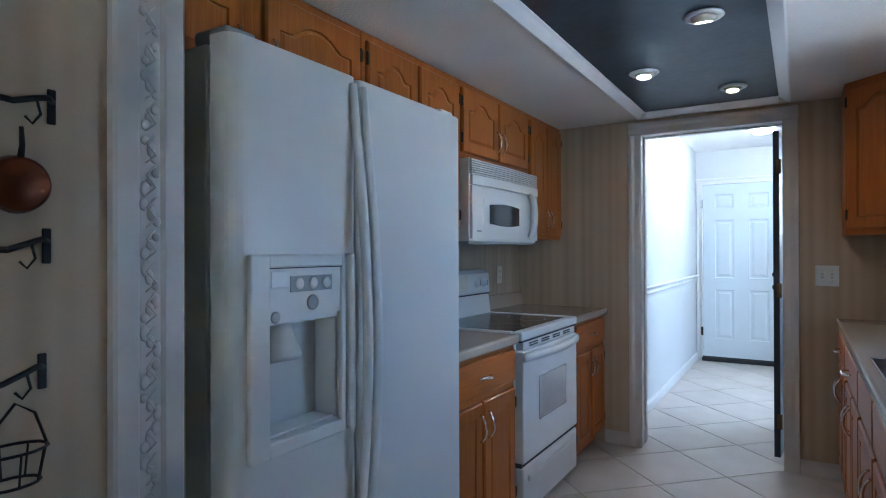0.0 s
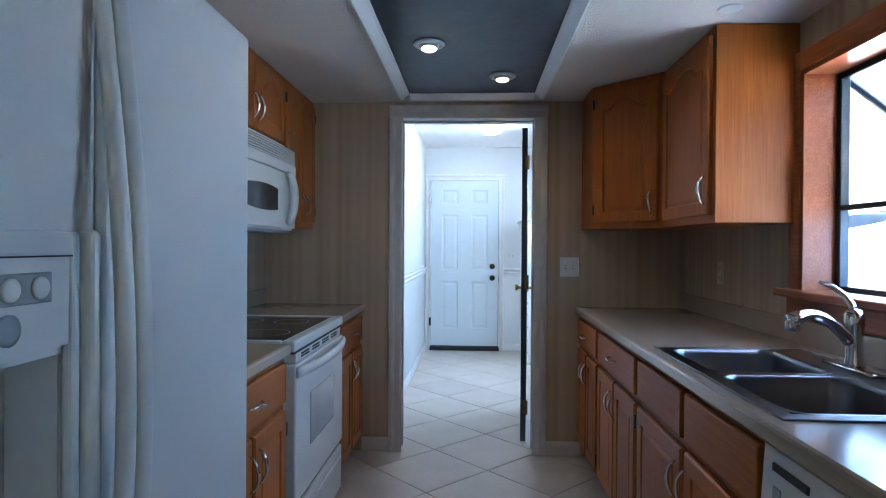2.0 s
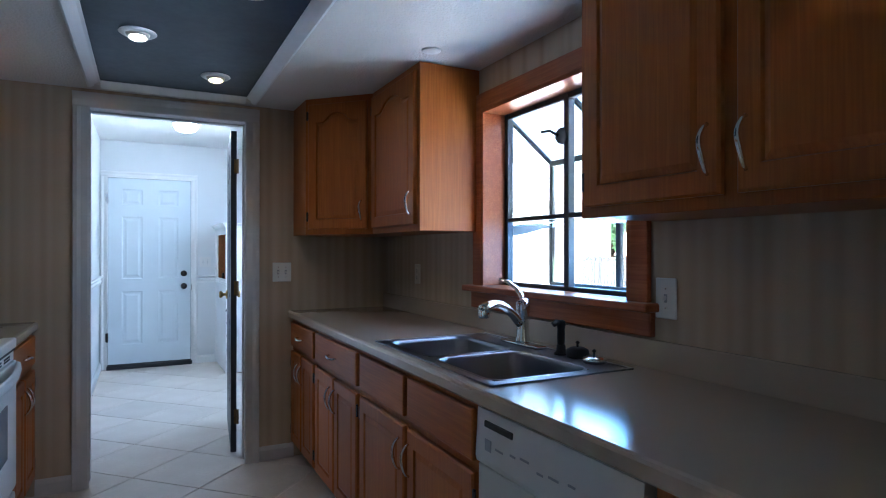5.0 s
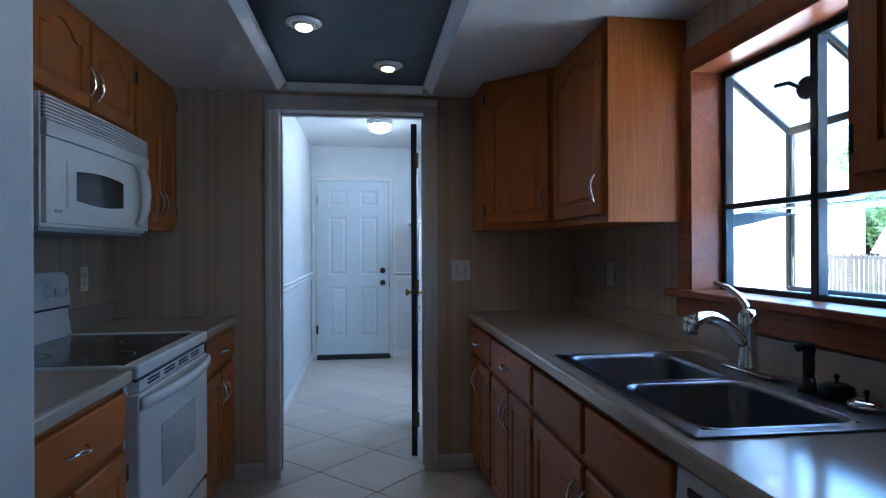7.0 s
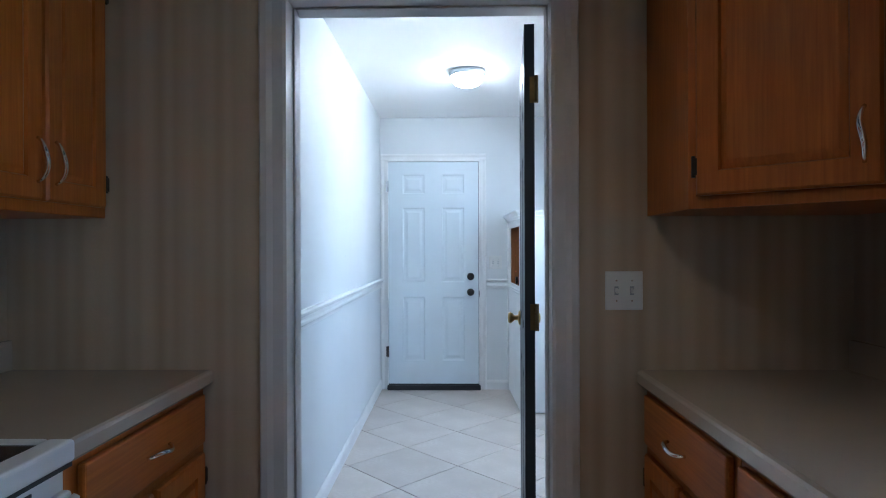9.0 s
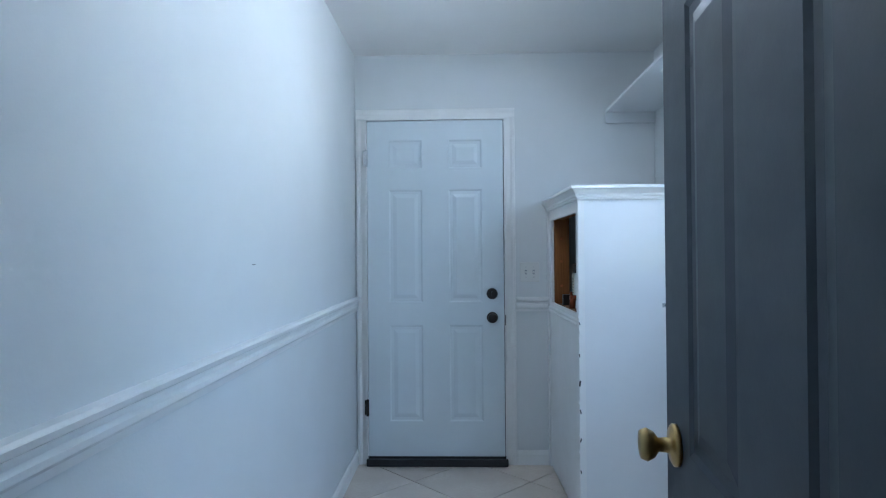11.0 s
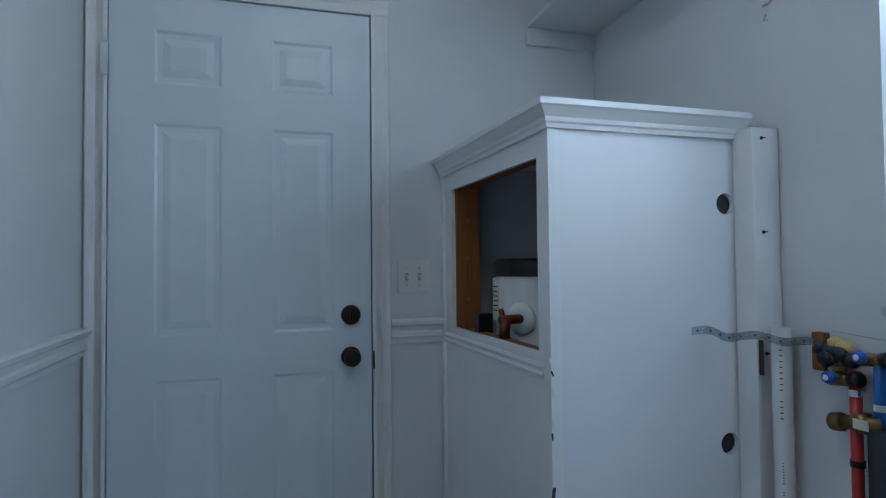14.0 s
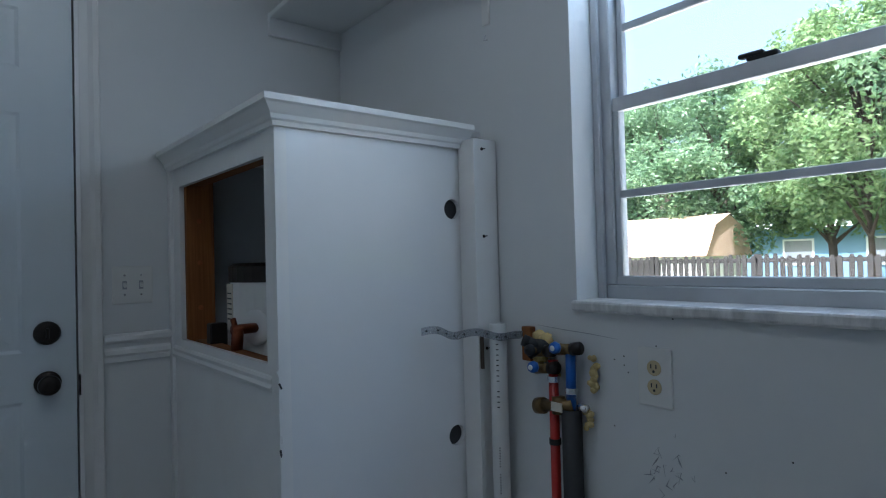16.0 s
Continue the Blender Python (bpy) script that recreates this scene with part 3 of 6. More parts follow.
df = door_casing("trim_back_door", -0.604, 0.226, 2.055, YE, 0.058, 0.016, WHITE_TRIM, "white casing round the back door")
part("jamb", box_bm(-0.606, -0.595, -0.04, 0.0, 0.0, 2.05), WHITE_TRIM, df)
part("jamb", box_bm(0.217, 0.228, -0.04, 0.0, 0.0, 2.05), WHITE_TRIM, df)
part("head_jamb", box_bm(-0.595, 0.217, -0.04, 0.0, 2.043, 2.057), WHITE_TRIM, df)
# dark sheet behind the leaf stands for the shade in its gap
part("door_gap_shade", box_bm(-0.597, 0.219, -0.004, -0.001, 0.02, 2.045), DARK_GAP, df)
part("threshold", box_bm(-0.60, 0.222, -0.03, 0.0, 0.0, 0.010, 0.003, 1), ALU, df)

# open navy door, hinged on the right jamb, standing just past square to the wall
HINGE_TURN = 84.7
d2 = tagged(thing("door_2", pose(0.230, 3.945, 0.012, 0, 0, HINGE_TURN), "open dark navy six-panel door", "door"), kind="structure")
part("door_leaf", moved(six_panel_door(0.81, 2.0, 0.034, door_panels(0.81)), pose(0, -0.034, 0)), NAVY, d2)
for z in (1.78, 1.02, 0.22):
    part("hinge", moved(join(tube([(-0.006, -0.040, -0.045), (-0.006, -0.040, 0.045)], 0.007, 10), box_bm(-0.002, 0.0, -0.036, -0.018, -0.044, 0.044)), pose(0, 0, z)), OLD_BRASS, d2, "dull brass hinge")
part("door_knob", moved(round_knob(0.026, 0.058), pose(0.75, 0.0, 0.93, 0, 0, 180)), BRASS, d2, "brass door knob", smooth=True)
part("door_knob", moved(round_knob(0.026, 0.058), pose(0.75, -0.034, 0.93)), BRASS, d2, "brass door knob", smooth=True)
part("latch_plate", box_bm(0.8095, 0.8115, -0.029, -0.005, 0.90, 0.96), BRASS, d2)


# ---- windows ----
def pane_ob(bm, parent):
    p = part("pane", bm, PANE, parent)
    p.visible_shadow = False
    return p


def garden_window():
    y0, y1, z0, z1 = GW
    o = tagged(thing("window_1", pose(0, 0, 0), "projecting garden window with dark metal bars and oak casing", "window"), kind="structure")
    # oak casing on the wall and oak lining through it
    part("casing", box_bm(XR - 0.022, XR, y1, y1 + 0.075, z0 - 0.005, z1 + 0.075, 0.004, 2), OAK_R, o)
    part("casing", box_bm(XR - 0.022, XR, y0 - 0.075, y0, z0 - 0.005, z1 + 0.075, 0.004, 2), OAK_R, o)
    part("head_casing", box_bm(XR - 0.024, XR, y0, y1, z1, z1 + 0.075, 0.004, 2), OAK_R, o)
    part("side_lining", box_bm(XR - 0.02, 1.315, y1 - 0.018, y1 + 0.002, z0, z1, 0.002, 1), OAK_R, o)
    part("side_lining", box_bm(XR - 0.02, 1.315, y0 - 0.002, y0 + 0.018, z0, z1, 0.002, 1), OAK_R, o)
    part("head_lining", box_bm(XR - 0.02, 1.315, y0, y1, z1 - 0.018, z1 + 0.002, 0.002, 1), OAK_R, o)
    part("window_sill", box_bm(XR - 0.065, 1.279, y0 - 0.11, y1 + 0.11, z0 - 0.026, z0 + 0.003, 0.008, 3), OAK_R, o, "oak window stool")
    part("apron", box_bm(XR - 0.022, XR, y0 - 0.09, y1 + 0.09, z0 - 0.105, z0 - 0.026, 0.004, 2), OAK_R, o)
    # dark metal frame in the wall plane
    xf, d, t = 1.315, 0.035, 0.026
    for a, b in ((y0 + 0.018, y0 + 0.018 + t), (y1 - 0.018 - t, y1 - 0.018), ((y0 + y1) / 2 - 0.016, (y0 + y1) / 2 + 0.016)):
        part("window_bar", box_bm(xf - d, xf, a, b, z0, z1 - 0.018, 0.003, 1), ALU_DARK, o)
    for a, b in ((z0, z0 + 0.02), (1.400, 1.420), (z1 - 0.018 - t, z1 - 0.018)):
        part("window_bar", box_bm(xf - d + 0.003, xf - 0.003, y0 + 0.02, y1 - 0.02, a, b, 0.003, 1), ALU_DARK, o)
    # box projecting outwards with a sloping top
    xo, zf = 1.585, 1.70
    for y in (y0 + 0.005, y1 - 0.005, (y0 + y1) / 2):
        part("front_post", box_bm(xo - 0.026, xo, y - 0.014, y + 0.014, z0, zf, 0.003, 1), ALU_DARK, o)
        part("roof_bar", tube([(xf, y, z1 - 0.03), (xo - 0.013, y, zf)], 0.014, 6), ALU_DARK, o)
    part("front_rail", box_bm(xo - 0.028, xo + 0.002, y0, y1, zf - 0.014, zf + 0.016, 0.003, 1), ALU_DARK, o)
    part("front_rail", box_bm(xo - 0.028, xo + 0.002, y0, y1, z0 - 0.02, z0 + 0.012, 0.003, 1), ALU_DARK, o)
    part("bottom_board", box_bm(1.30, xo, y0, y1, z0 - 0.05, z0 - 0.004), WHITE_TRIM, o, "white floor of the window box")
    # white glass shelf carried halfway up
    part("plant_shelf", box_bm(1.34, xo - 0.04, y0 + 0.02, y1 - 0.02, 1.385, 1.393, 0.002, 1), PANE, o, "clear shelf in the window box")
    for y in (y0 + 0.03, y1 - 0.03):
        part("shelf_bracket", extrude_profile([(1.32, 1.385), (1.32, 1.335), (1.40, 1.35), (1.50, 1.375), (1.60, 1.383), (1.60, 1.385)], "y", y - 0.004, y + 0.004), ALU_DARK, o)
    lv = part("crank_operator", moved(lathe([(0.036, 0.0), (0.036, 0.02), (0.026, 0.032), (0.010, 0.034)], 20), pose(1.30, (y0 + y1) / 2 + 0.03, 1.74, 0, -90, 0)), ALU_DARK, o, "dark crank operator", smooth=True)
    part("crank_handle", tube([(1.262, (y0 + y1) / 2 + 0.03, 1.74), (1.255, (y0 + y1) / 2 + 0.07, 1.765), (1.24, (y0 + y1) / 2 + 0.11, 1.765)], 0.007, 8), ALU_DARK, o)
    pane_ob(box_bm(xo - 0.015, xo - 0.011, y0 + 0.02, y1 - 0.02, z0 + 0.012, zf - 0.014), o)
    for y in (y0 + 0.004, y1 - 0.004):
        pane_ob(extrude_profile([(xf, z0), (xo - 0.02, z0), (xo - 0.02, zf), (xf, z1 - 0.03)], "y", y - 0.002, y + 0.002), o)
    pane_ob(extrude_profile([(xf, z1 - 0.032), (xo - 0.013, zf - 0.002), (xo - 0.013, zf + 0.002), (xf, z1 - 0.028)], "y", y0, y1), o)


garden_window()


def utility_window():
    y0, y1, z0, z1 = UW
    o = tagged(thing("window_2", pose(0, 0, 0), "single-hung aluminium window with a marble sill", "window"), kind="structure")
    part("window_sill", box_bm(XUR - 0.02, 1.2045, y0 - 0.005, y1 + 0.004, z0 - 0.022, z0 + 0.003, 0.006, 2), MARBLE, o, "chipped grey-veined marble sill")
    x = 1.205
    f = 0.045
    part("window_frame", join(box_bm(x, x + 0.06, y0, y1, z0, z0 + 0.035, 0.003, 1), box_bm(x, x + 0.06, y0, y1, z1 - f, z1, 0.003, 1),
                              box_bm(x, x + 0.06, y0, y0 + f, z0 + 0.035, z1 - f, 0.003, 1), box_bm(x, x + 0.06, y1 - f, y1, z0 + 0.035, z1 - f, 0.003, 1)), ALU, o)
    part("stop_bead", box_bm(x - 0.014, x, y1 - 0.02, y1, z0, z1, 0.003, 1), ALU, o)
    part("stop_bead", box_bm(x - 0.014, x, y0, y0 + 0.02, z0, z1, 0.003, 1), ALU, o)
    ym = y1 - f
    zm = 1.553
    for nm, a, b, xx, mun in (("lower_sash", z0 + 0.035, zm + 0.022, x + 0.004, 1.338), ("upper_sash", zm - 0.002, z1 - f, x + 0.030, 1.752)):
        s = part(nm, join(box_bm(xx, xx + 0.024, y0 + f, ym, a, a + 0.022, 0.002, 1), box_bm(xx, xx + 0.024, y0 + f, ym, b - 0.034, b, 0.002, 1),
                          box_bm(xx + 0.0015, xx + 0.0225, y0 + f + 0.001, y0 + f + 0.016, a + 0.001, b - 0.001, 0.002, 1), box_bm(xx + 0.0015, xx + 0.0225, ym - 0.016, ym - 0.001, a + 0.001, b - 0.001, 0.002, 1)), ALU, o)
        part("muntin", box_bm(xx + 0.003, xx + 0.018, y0 + f, ym, mun - 0.0095, mun + 0.0095, 0.002, 1), ALU, s)
        g = part("pane", box_bm(xx + 0.010, xx + 0.013, y0 + f + 0.01, ym - 0.01, a + 0.015, b - 0.015), PANE, s)
        g.visible_shadow = False
    part("sash_latch", moved(join(box_bm(-0.012, 0.012, -0.03, 0.03, 0, 0.012, 0.003, 1), box_bm(-0.016, 0.0, -0.005, 0.045, 0.008, 0.018, 0.003, 1)), pose(x + 0.016, 5.73, zm + 0.022)), IRON, o, "dark sash latch")


utility_window()
# unseen window, added behind the start of the walk to let light in
dw_o = tagged(thing("window_unseen", pose(0, 0, 0), "plain window added out of view to light the dining space", "window"), kind="structure")
part("window_frame", join(box_bm(XR + 0.03, XR + 0.08, -3.2, -2.0, 0.9, 0.95), box_bm(XR + 0.03, XR + 0.08, -3.2, -2.0, 1.95, 2.0), box_bm(XR + 0.03, XR + 0.08, -3.2, -3.15, 0.95, 1.95),
                          box_bm(XR + 0.03, XR + 0.08, -2.05, -2.0, 0.95, 1.95)), WHITE_TRIM, dw_o)
pane_ob(box_bm(XR + 0.05, XR + 0.055, -3.16, -2.04, 0.94, 1.96), dw_o)


# ---- cabinets ----
def cabinet(name, m, w, h, d, doors, drawers, label, group, arch=0.0, handle_at="low", toe=0.0, open_below=False):
    """doors: (x0, x1, z0, z1, handle side); drawers: (x0, x1, z0, z1, has handle). Front plane at y = 0."""
    o = thing(name, m, label, "cabinet", group)
    if toe and len(drawers) == 2:
        part("body", join(box_bm(0, w, 0, d, toe, 0.69, 0.0015, 1), box_bm(0, w, 0, 0.018, 0.69, h), box_bm(0.0, w, 0.06, d, 0.002, toe)), OAK, o)
    elif toe:
        part("body", join(box_bm(0, w, 0, d, toe, h, 0.0015, 1), box_bm(0.0, w, 0.06, d, 0.002, toe)), OAK, o)
    else:
        part("body", box_bm(0, w, 0, d, 0, h, 0.002, 1), OAK, o)
    for x0, x1, z0, z1, side in doors:
        dr = part("door", moved(panel_door(x1 - x0, z1 - z0, arch), pose(x0, -0.001, z0)), OAK, o)
        hx = x1 - 0.026 if side == "r" else x0 + 0.026
        hz = z0 + 0.10 if handle_at == "low" else z1 - 0.10
        part("handle", moved(bow_pull(), pose(hx, -0.020, hz)), CHROME, dr, "chrome bow handle", smooth=True)
        gx = x0 - 0.003 if side == "r" else x1 + 0.003
        for zz in (z0 + 0.07, z1 - 0.07):
            part("hinge", moved(butt_hinge(), pose(gx, 0.002, zz, 0, 0, 0)), BRONZE, dr)
    for x0, x1, z0, z1, pull in drawers:
        dr = part("drawer_front", moved(drawer_front(x1 - x0, z1 - z0), pose(x0, -0.001, z0)), OAK_H, o)
        if pull:
            part("handle", moved(bow_pull(upright=False), pose((x0 + x1) / 2, -0.020, (z0 + z1) / 2)), CHROME, dr, "chrome bow handle", smooth=True)
    return o


BX_L, BX_R = -0.765, 0.567
LBASE, RBASE = "oak base cabinets under the stove side worktops", "oak base cabinets under the sink worktop"
LUP, RUP = "oak wall cabinets on the stove side", "oak wall cabinets on the sink side"
BH, TOE = 0.856, 0.09


def base_unit(side, y0, y1, doors, drawers, label):
    w = y1 - y0
    m = pose(BX_L, y0, 0, 0, 0, 90) if side == "L" else pose(BX_R, y1, 0, 0, 0, -90)
    depth = BX_L - XL - 0.003 if side == "L" else XR - BX_R - 0.003
    return cabinet("base_cabinet", m, w, BH, depth, doors, drawers, label, LBASE if side == "L" else RBASE, toe=TOE, handle_at="high")


DZ0, DZ1, DT0, DT1 = 0.11, 0.66, 0.69, 0.834
base_unit("L", 1.62, 2.29, [(0.02, 0.325, DZ0, DZ1, "r"), (0.345, 0.65, DZ0, DZ1, "l")], [(0.02, 0.65, DT0, DT1, True)], "honey oak base cabinet with one drawer beside the stove")
base_unit("L", 3.085, 3.735, [(0.05, 0.325, DZ0, DZ1, "r"), (0.345, 0.62, DZ0, DZ1, "l")], [(0.05, 0.62, DT0, DT1, True)], "honey oak base cabinet with one drawer in the corner")
base_unit("L", 1.446, 1.617, [], [], "plain oak filler cabinet beside the refrigerator")
base_unit("R", 3.163, 3.735, [(0.03, 0.275, DZ0, DZ1, "r"), (0.295, 0.55, DZ0, DZ1, "l")], [(0.03, 0.55, DT0, DT1, True)], "honey oak base cabinet with one drawer by the doorway")
base_unit("R", 2.45, 3.16, [(0.02, 0.345, DZ0, DZ1, "r"), (0.365, 0.69, DZ0, DZ1, "l")], [(0.02, 0.69, DT0, DT1, True)], "honey oak base cabinet with drawer over two doors")
base_unit("R", 1.465, 2.447, [(0.02, 0.485, DZ0, DZ1, "r"), (0.515, 0.965, DZ0, DZ1, "l")], [(0.02, 0.485, DT0, DT1, False), (0.515, 0.965, DT0, DT1, False)], "honey oak sink cabinet with two false drawer fronts")
base_unit("R", 0.22, 0.855, [(0.02, 0.305, DZ0, DZ1, "r"), (0.325, 0.615, DZ0, DZ1, "l")], [(0.02, 0.615, DT0, DT1, True)], "honey oak base cabinet past the dishwasher")


def wall_unit(side, y0, y1, z0, doors, label):
    w = y1 - y0
    fx = -1.062 if side == "L" else 0.862
    m = pose(fx, y0, z0, 0, 0, 90) if side == "L" else pose(fx, y1, z0, 0, 0, -90)
    depth = fx - XL - 0.003 if side == "L" else XR - fx - 0.003
    h = SOFFIT - z0 - 0.003
    return cabinet("wall_cabinet", m, w, h, depth, [(a, b, 0.03, h - 0.035, s) for a, b, s in doors], [], label, LUP if side == "L" else RUP, arch=0.05)


wall_unit("L", 0.49, 1.557, 1.76, [(0.03, 0.50, "r"), (0.585, 1.045, "l")], "honey oak cabinet with arched doors above the refrigerator")
wall_unit("L", 1.56, 2.303, 1.357, [(0.02, 0.365, "r"), (0.385, 0.725, "l")], "honey oak wall cabinet with arched doors")
wall_unit("L", 2.306, 3.152, 1.742, [(0.015, 0.415, "r"), (0.43, 0.83, "l")], "short honey oak cabinet above the microwave")
wall_unit("L", 3.155, 3.735, 1.357, [(0.02, 0.285, "r"), (0.30, 0.555, "l")], "honey oak wall cabinet in the corner")
wall_unit("R", 2.51, 3.127, 1.357, [(0.03, 0.59, "r")], "honey oak wall cabinet beside the garden window")
wall_unit("R", 0.44, 1.405, 1.357, [(0.03, 0.465, "r"), (0.505, 0.935, "l")], "honey oak wall cabinet with two doors over the worktop")

# corner cabinet with a diagonal front
cc = thing("corner_wall_cabinet", pose(0, 0, 1.357), "honey oak corner wall cabinet with a diagonal door", "cabinet", RUP)
ch = SOFFIT - 1.357 - 0.003
part("body", extrude_profile([(0.57, 3.735), (0.57, 3.43), (0.862, 3.13), (1.177, 3.13), (1.177, 3.735)], "z", 0, ch), OAK, cc)
dgl = math.hypot(0.292, 0.30)
dmat = pose(0.57, 3.43, 0, 0, 0, -math.degrees(math.atan2(0.30, 0.292)))
cdr = part("door", moved(panel_door(dgl - 0.05, ch - 0.065, 0.05), dmat @ pose(0.025, -0.002, 0.03)), OAK, cc)
part("handle", moved(bow_pull(), dmat @ pose(dgl - 0.055, -0.021, 0.13)), CHROME, cdr, "chrome bow handle", smooth=True)
for zz in (0.1, ch - 0.1):
    part("hinge", moved(butt_hinge(), dmat @ pose(0.02, 0.001, zz)), BRONZE, cdr)


# ---- worktops ----
def worktop_edge(x_front, sgn, z):
    """Rolled laminate front edge outline from back to front."""
    return [(x_front + sgn * 0.03, z - 0.042), (x_front + sgn * 0.004, z - 0.042), (x_front, z - 0.036), (x_front, z - 0.010), (x_front + sgn * 0.004, z - 0.003), (x_front + sgn * 0.012, z), (x_front + sgn * 0.03, z)]


ZT = 0.898
wr = thing("worktop", pose(0, 0, 0), "beige laminate worktop with rolled edge around the sink", "worktop")
part("slab", join(extrude_profile(worktop_edge(0.538, 1, ZT), "y", 0.21, YK - 0.002), box_bm(0.568, 0.612, 0.21, YK - 0.002, ZT - 0.042, ZT),
                  box_bm(0.612, 0.97, 2.29, YK - 0.002, ZT - 0.042, ZT), box_bm(0.612, 0.97, 0.21, 1.475, ZT - 0.042, ZT), box_bm(0.97, XR - 0.002, 0.21, YK - 0.002, ZT - 0.042, ZT)), LAMINATE, wr)
part("backsplash", box_bm(XR - 0.02, XR - 0.002, 0.21, YK - 0.002, ZT - 0.002, ZT + 0.09, 0.004, 2), LAMINATE, wr)
for y0, y1 in ((1.446, 2.288), (3.083, YK - 0.002)):
    wt = thing("worktop", pose(0, 0, 0), "beige laminate worktop beside the stove", "worktop")
    part("slab", join(extrude_profile(worktop_edge(-0.737, -1, ZT), "y", y0, y1), box_bm(XL + 0.002, -0.767, y0, y1, ZT - 0.042, ZT)), LAMINATE, wt)
    part("backsplash", box_bm(XL + 0.002, XL + 0.02, y0, y1, ZT - 0.002, ZT + 0.09, 0.004, 2), LAMINATE, wt)


# ---- kitchen appliances and fittings ----
def rounded_slab(w, h, t, r, bev):
    """A panel w x h with rounded upright edges towards -y."""
    prof = [(0, 0), (0, -t + r)] + [(r - r * math.cos(a), -t + r - r * math.sin(a)) for a in [math.pi / 2 * i / 6 for i in range(1, 7)]]
    prof += [(w - p[0], p[1]) for p in prof[::-1]]
    bm = extrude_profile(prof, "z", 0, h)
    if bev:
        es = [e for e in bm.edges if abs(e.verts[0].co.z - e.verts[1].co.z) < 1e-6]
        bmesh.ops.bevel(bm, geom=es, offset=bev, segments=2, affect="EDGES")
    return bm


def refrigerator():
    W, H, X = 0.895, 1.705, -0.578
    o = thing("refrigerator", pose(X, 0.545, 0, 0, 0, 90), "white side-by-side refrigerator with an ice and water dispenser", "refrigerator")
    part("body", box_bm(0.006, W - 0.006, 0.055, 0.79, 0.03, H - 0.012, 0.006, 2), FRIDGE, o)
    part("gasket", join(box_bm(0.02, 0.085, 0.04, 0.056, 0.10, H - 0.03), box_bm(0.307, W - 0.02, 0.04, 0.056, 0.10, H - 0.03), box_bm(0.085, 0.307, 0.04, 0.056, 1.25, H - 0.03), box_bm(0.085, 0.307, 0.04, 0.056, 0.10, 0.885)), DARK_GAP, o)
    part("kick_grille", join(*[box_bm(0.02, W - 0.02, 0.05, 0.07, 0.012 + i * 0.018, 0.024 + i * 0.018, 0.002, 1) for i in range(4)]), GREY_PLASTIC, o)
    split = 0.380
    # freezer door with the recess cut through its face
    dx0, dx1, dz0, dz1 = 0.039, 0.320, 0.860, 1.275
    rx0, rx1, rz0, rz1 = 0.089, 0.303, 0.893, 1.130
    z0, z1 = 0.095, H
    fz = part("freezer_door", join(extrude_profile([(0.003, 0.04), (0.003, 0.008)] + [(0.045 - 0.042 * math.cos(a), 0.008 - 0.028 * math.sin(a)) for a in [math.pi / 2 * i / 6 for i in range(1, 7)]] + [(rx0, -0.02), (rx0, 0.04)], "z", z0, z1),
                                   moved(box_bm(rx0, rx1, -0.02, 0.04, z0, rz0, 0), pose(0, 0, 0)), box_bm(rx0, rx1, -0.02, 0.04, rz1, z1, 0),
                                   box_bm(rx1, split - 0.022, -0.02, 0.04, z0, z1, 0), extrude_profile([(split - 0.022, 0.04), (split - 0.022, -0.02), (split - 0.008, -0.014), (split - 0.003, 0.0), (split - 0.003, 0.04)], "z", z0, z1)), FRIDGE, o, "white freezer door")
    part("fridge_door", moved(rounded_slab(W - split - 0.006, z1 - z0, 0.06, 0.022, 0.004), pose(split + 0.003, 0.04, z0)), FRIDGE, o, "white refrigerator door")
    # dispenser: bezel, control panel, recess, chute, tray
    part("dispenser_bezel", join(box_bm(dx0, rx0, -0.034, -0.019, dz0, dz1, 0.005, 2), box_bm(rx1, dx1, -0.034, -0.019, dz0, dz1, 0.005, 2),
                                 box_bm(rx0 - 0.004, rx1 + 0.004, -0.034, -0.019, dz0, rz0, 0.005, 2), box_bm(rx0 - 0.004, rx1 + 0.004, -0.034, -0.019, 1.246, dz1, 0.005, 2)), WHITE_PLASTIC, fz)
    cp = part("control_panel", extrude_profile([(rx0, 1.246), (rx0, 1.130)] + [(rx0 + (rx1 - rx0) * s, 1.130 + 0.012 * math.sin(s * 1.6)) for s in (0.25, 0.5, 0.75, 1.0)] + [(rx1, 1.246)], "y", -0.030, -0.018), WHITE_PLASTIC, fz, "glossy dispenser control panel")
    for i in range(3):
        part("button", moved(lathe([(0.013, 0), (0.013, 0.002), (0.011, 0.004), (0.004, 0.0045)], 20), pose(rx0 + 0.080 + i * 0.042, -0.0325, 1.212, 90, 0, 0)), WHITE_PLASTIC, cp, smooth=True)
    part("button_strip", box_bm(rx0 + 0.056, rx0 + 0.184, -0.0325, -0.029, 1.195, 1.229, 0.0012, 1), GREY_PLASTIC, cp)
    # gloss white patch stands for a bright reflection on the panel
    part("panel_reflection", box_bm(rx0 + 0.005, rx0 + 0.055, -0.0322, -0.029, 1.206, 1.240, 0.001, 1), GLOSS_WHITE, cp)
    part("button", moved(lathe([(0.017, 0), (0.017, 0.002), (0.012, 0.003)], 20), pose(rx0 + 0.122, -0.030, 1.170, 90, 0, 0)), GREY_PLASTIC, cp, smooth=True)
    part("badge", moved(lathe([(0.012, 0), (0.012, 0.002), (0.009, 0.003)], 20), pose(rx0 + 0.015, -0.030, 1.146, 90, 0, 0)), GREY_PLASTIC, cp, "round grey badge", smooth=True)
    part("panel_seam", box_bm(rx0 - 0.001, rx1 + 0.001, -0.0345, -0.031, 1.2455, 1.2475), DARK_GAP, cp)
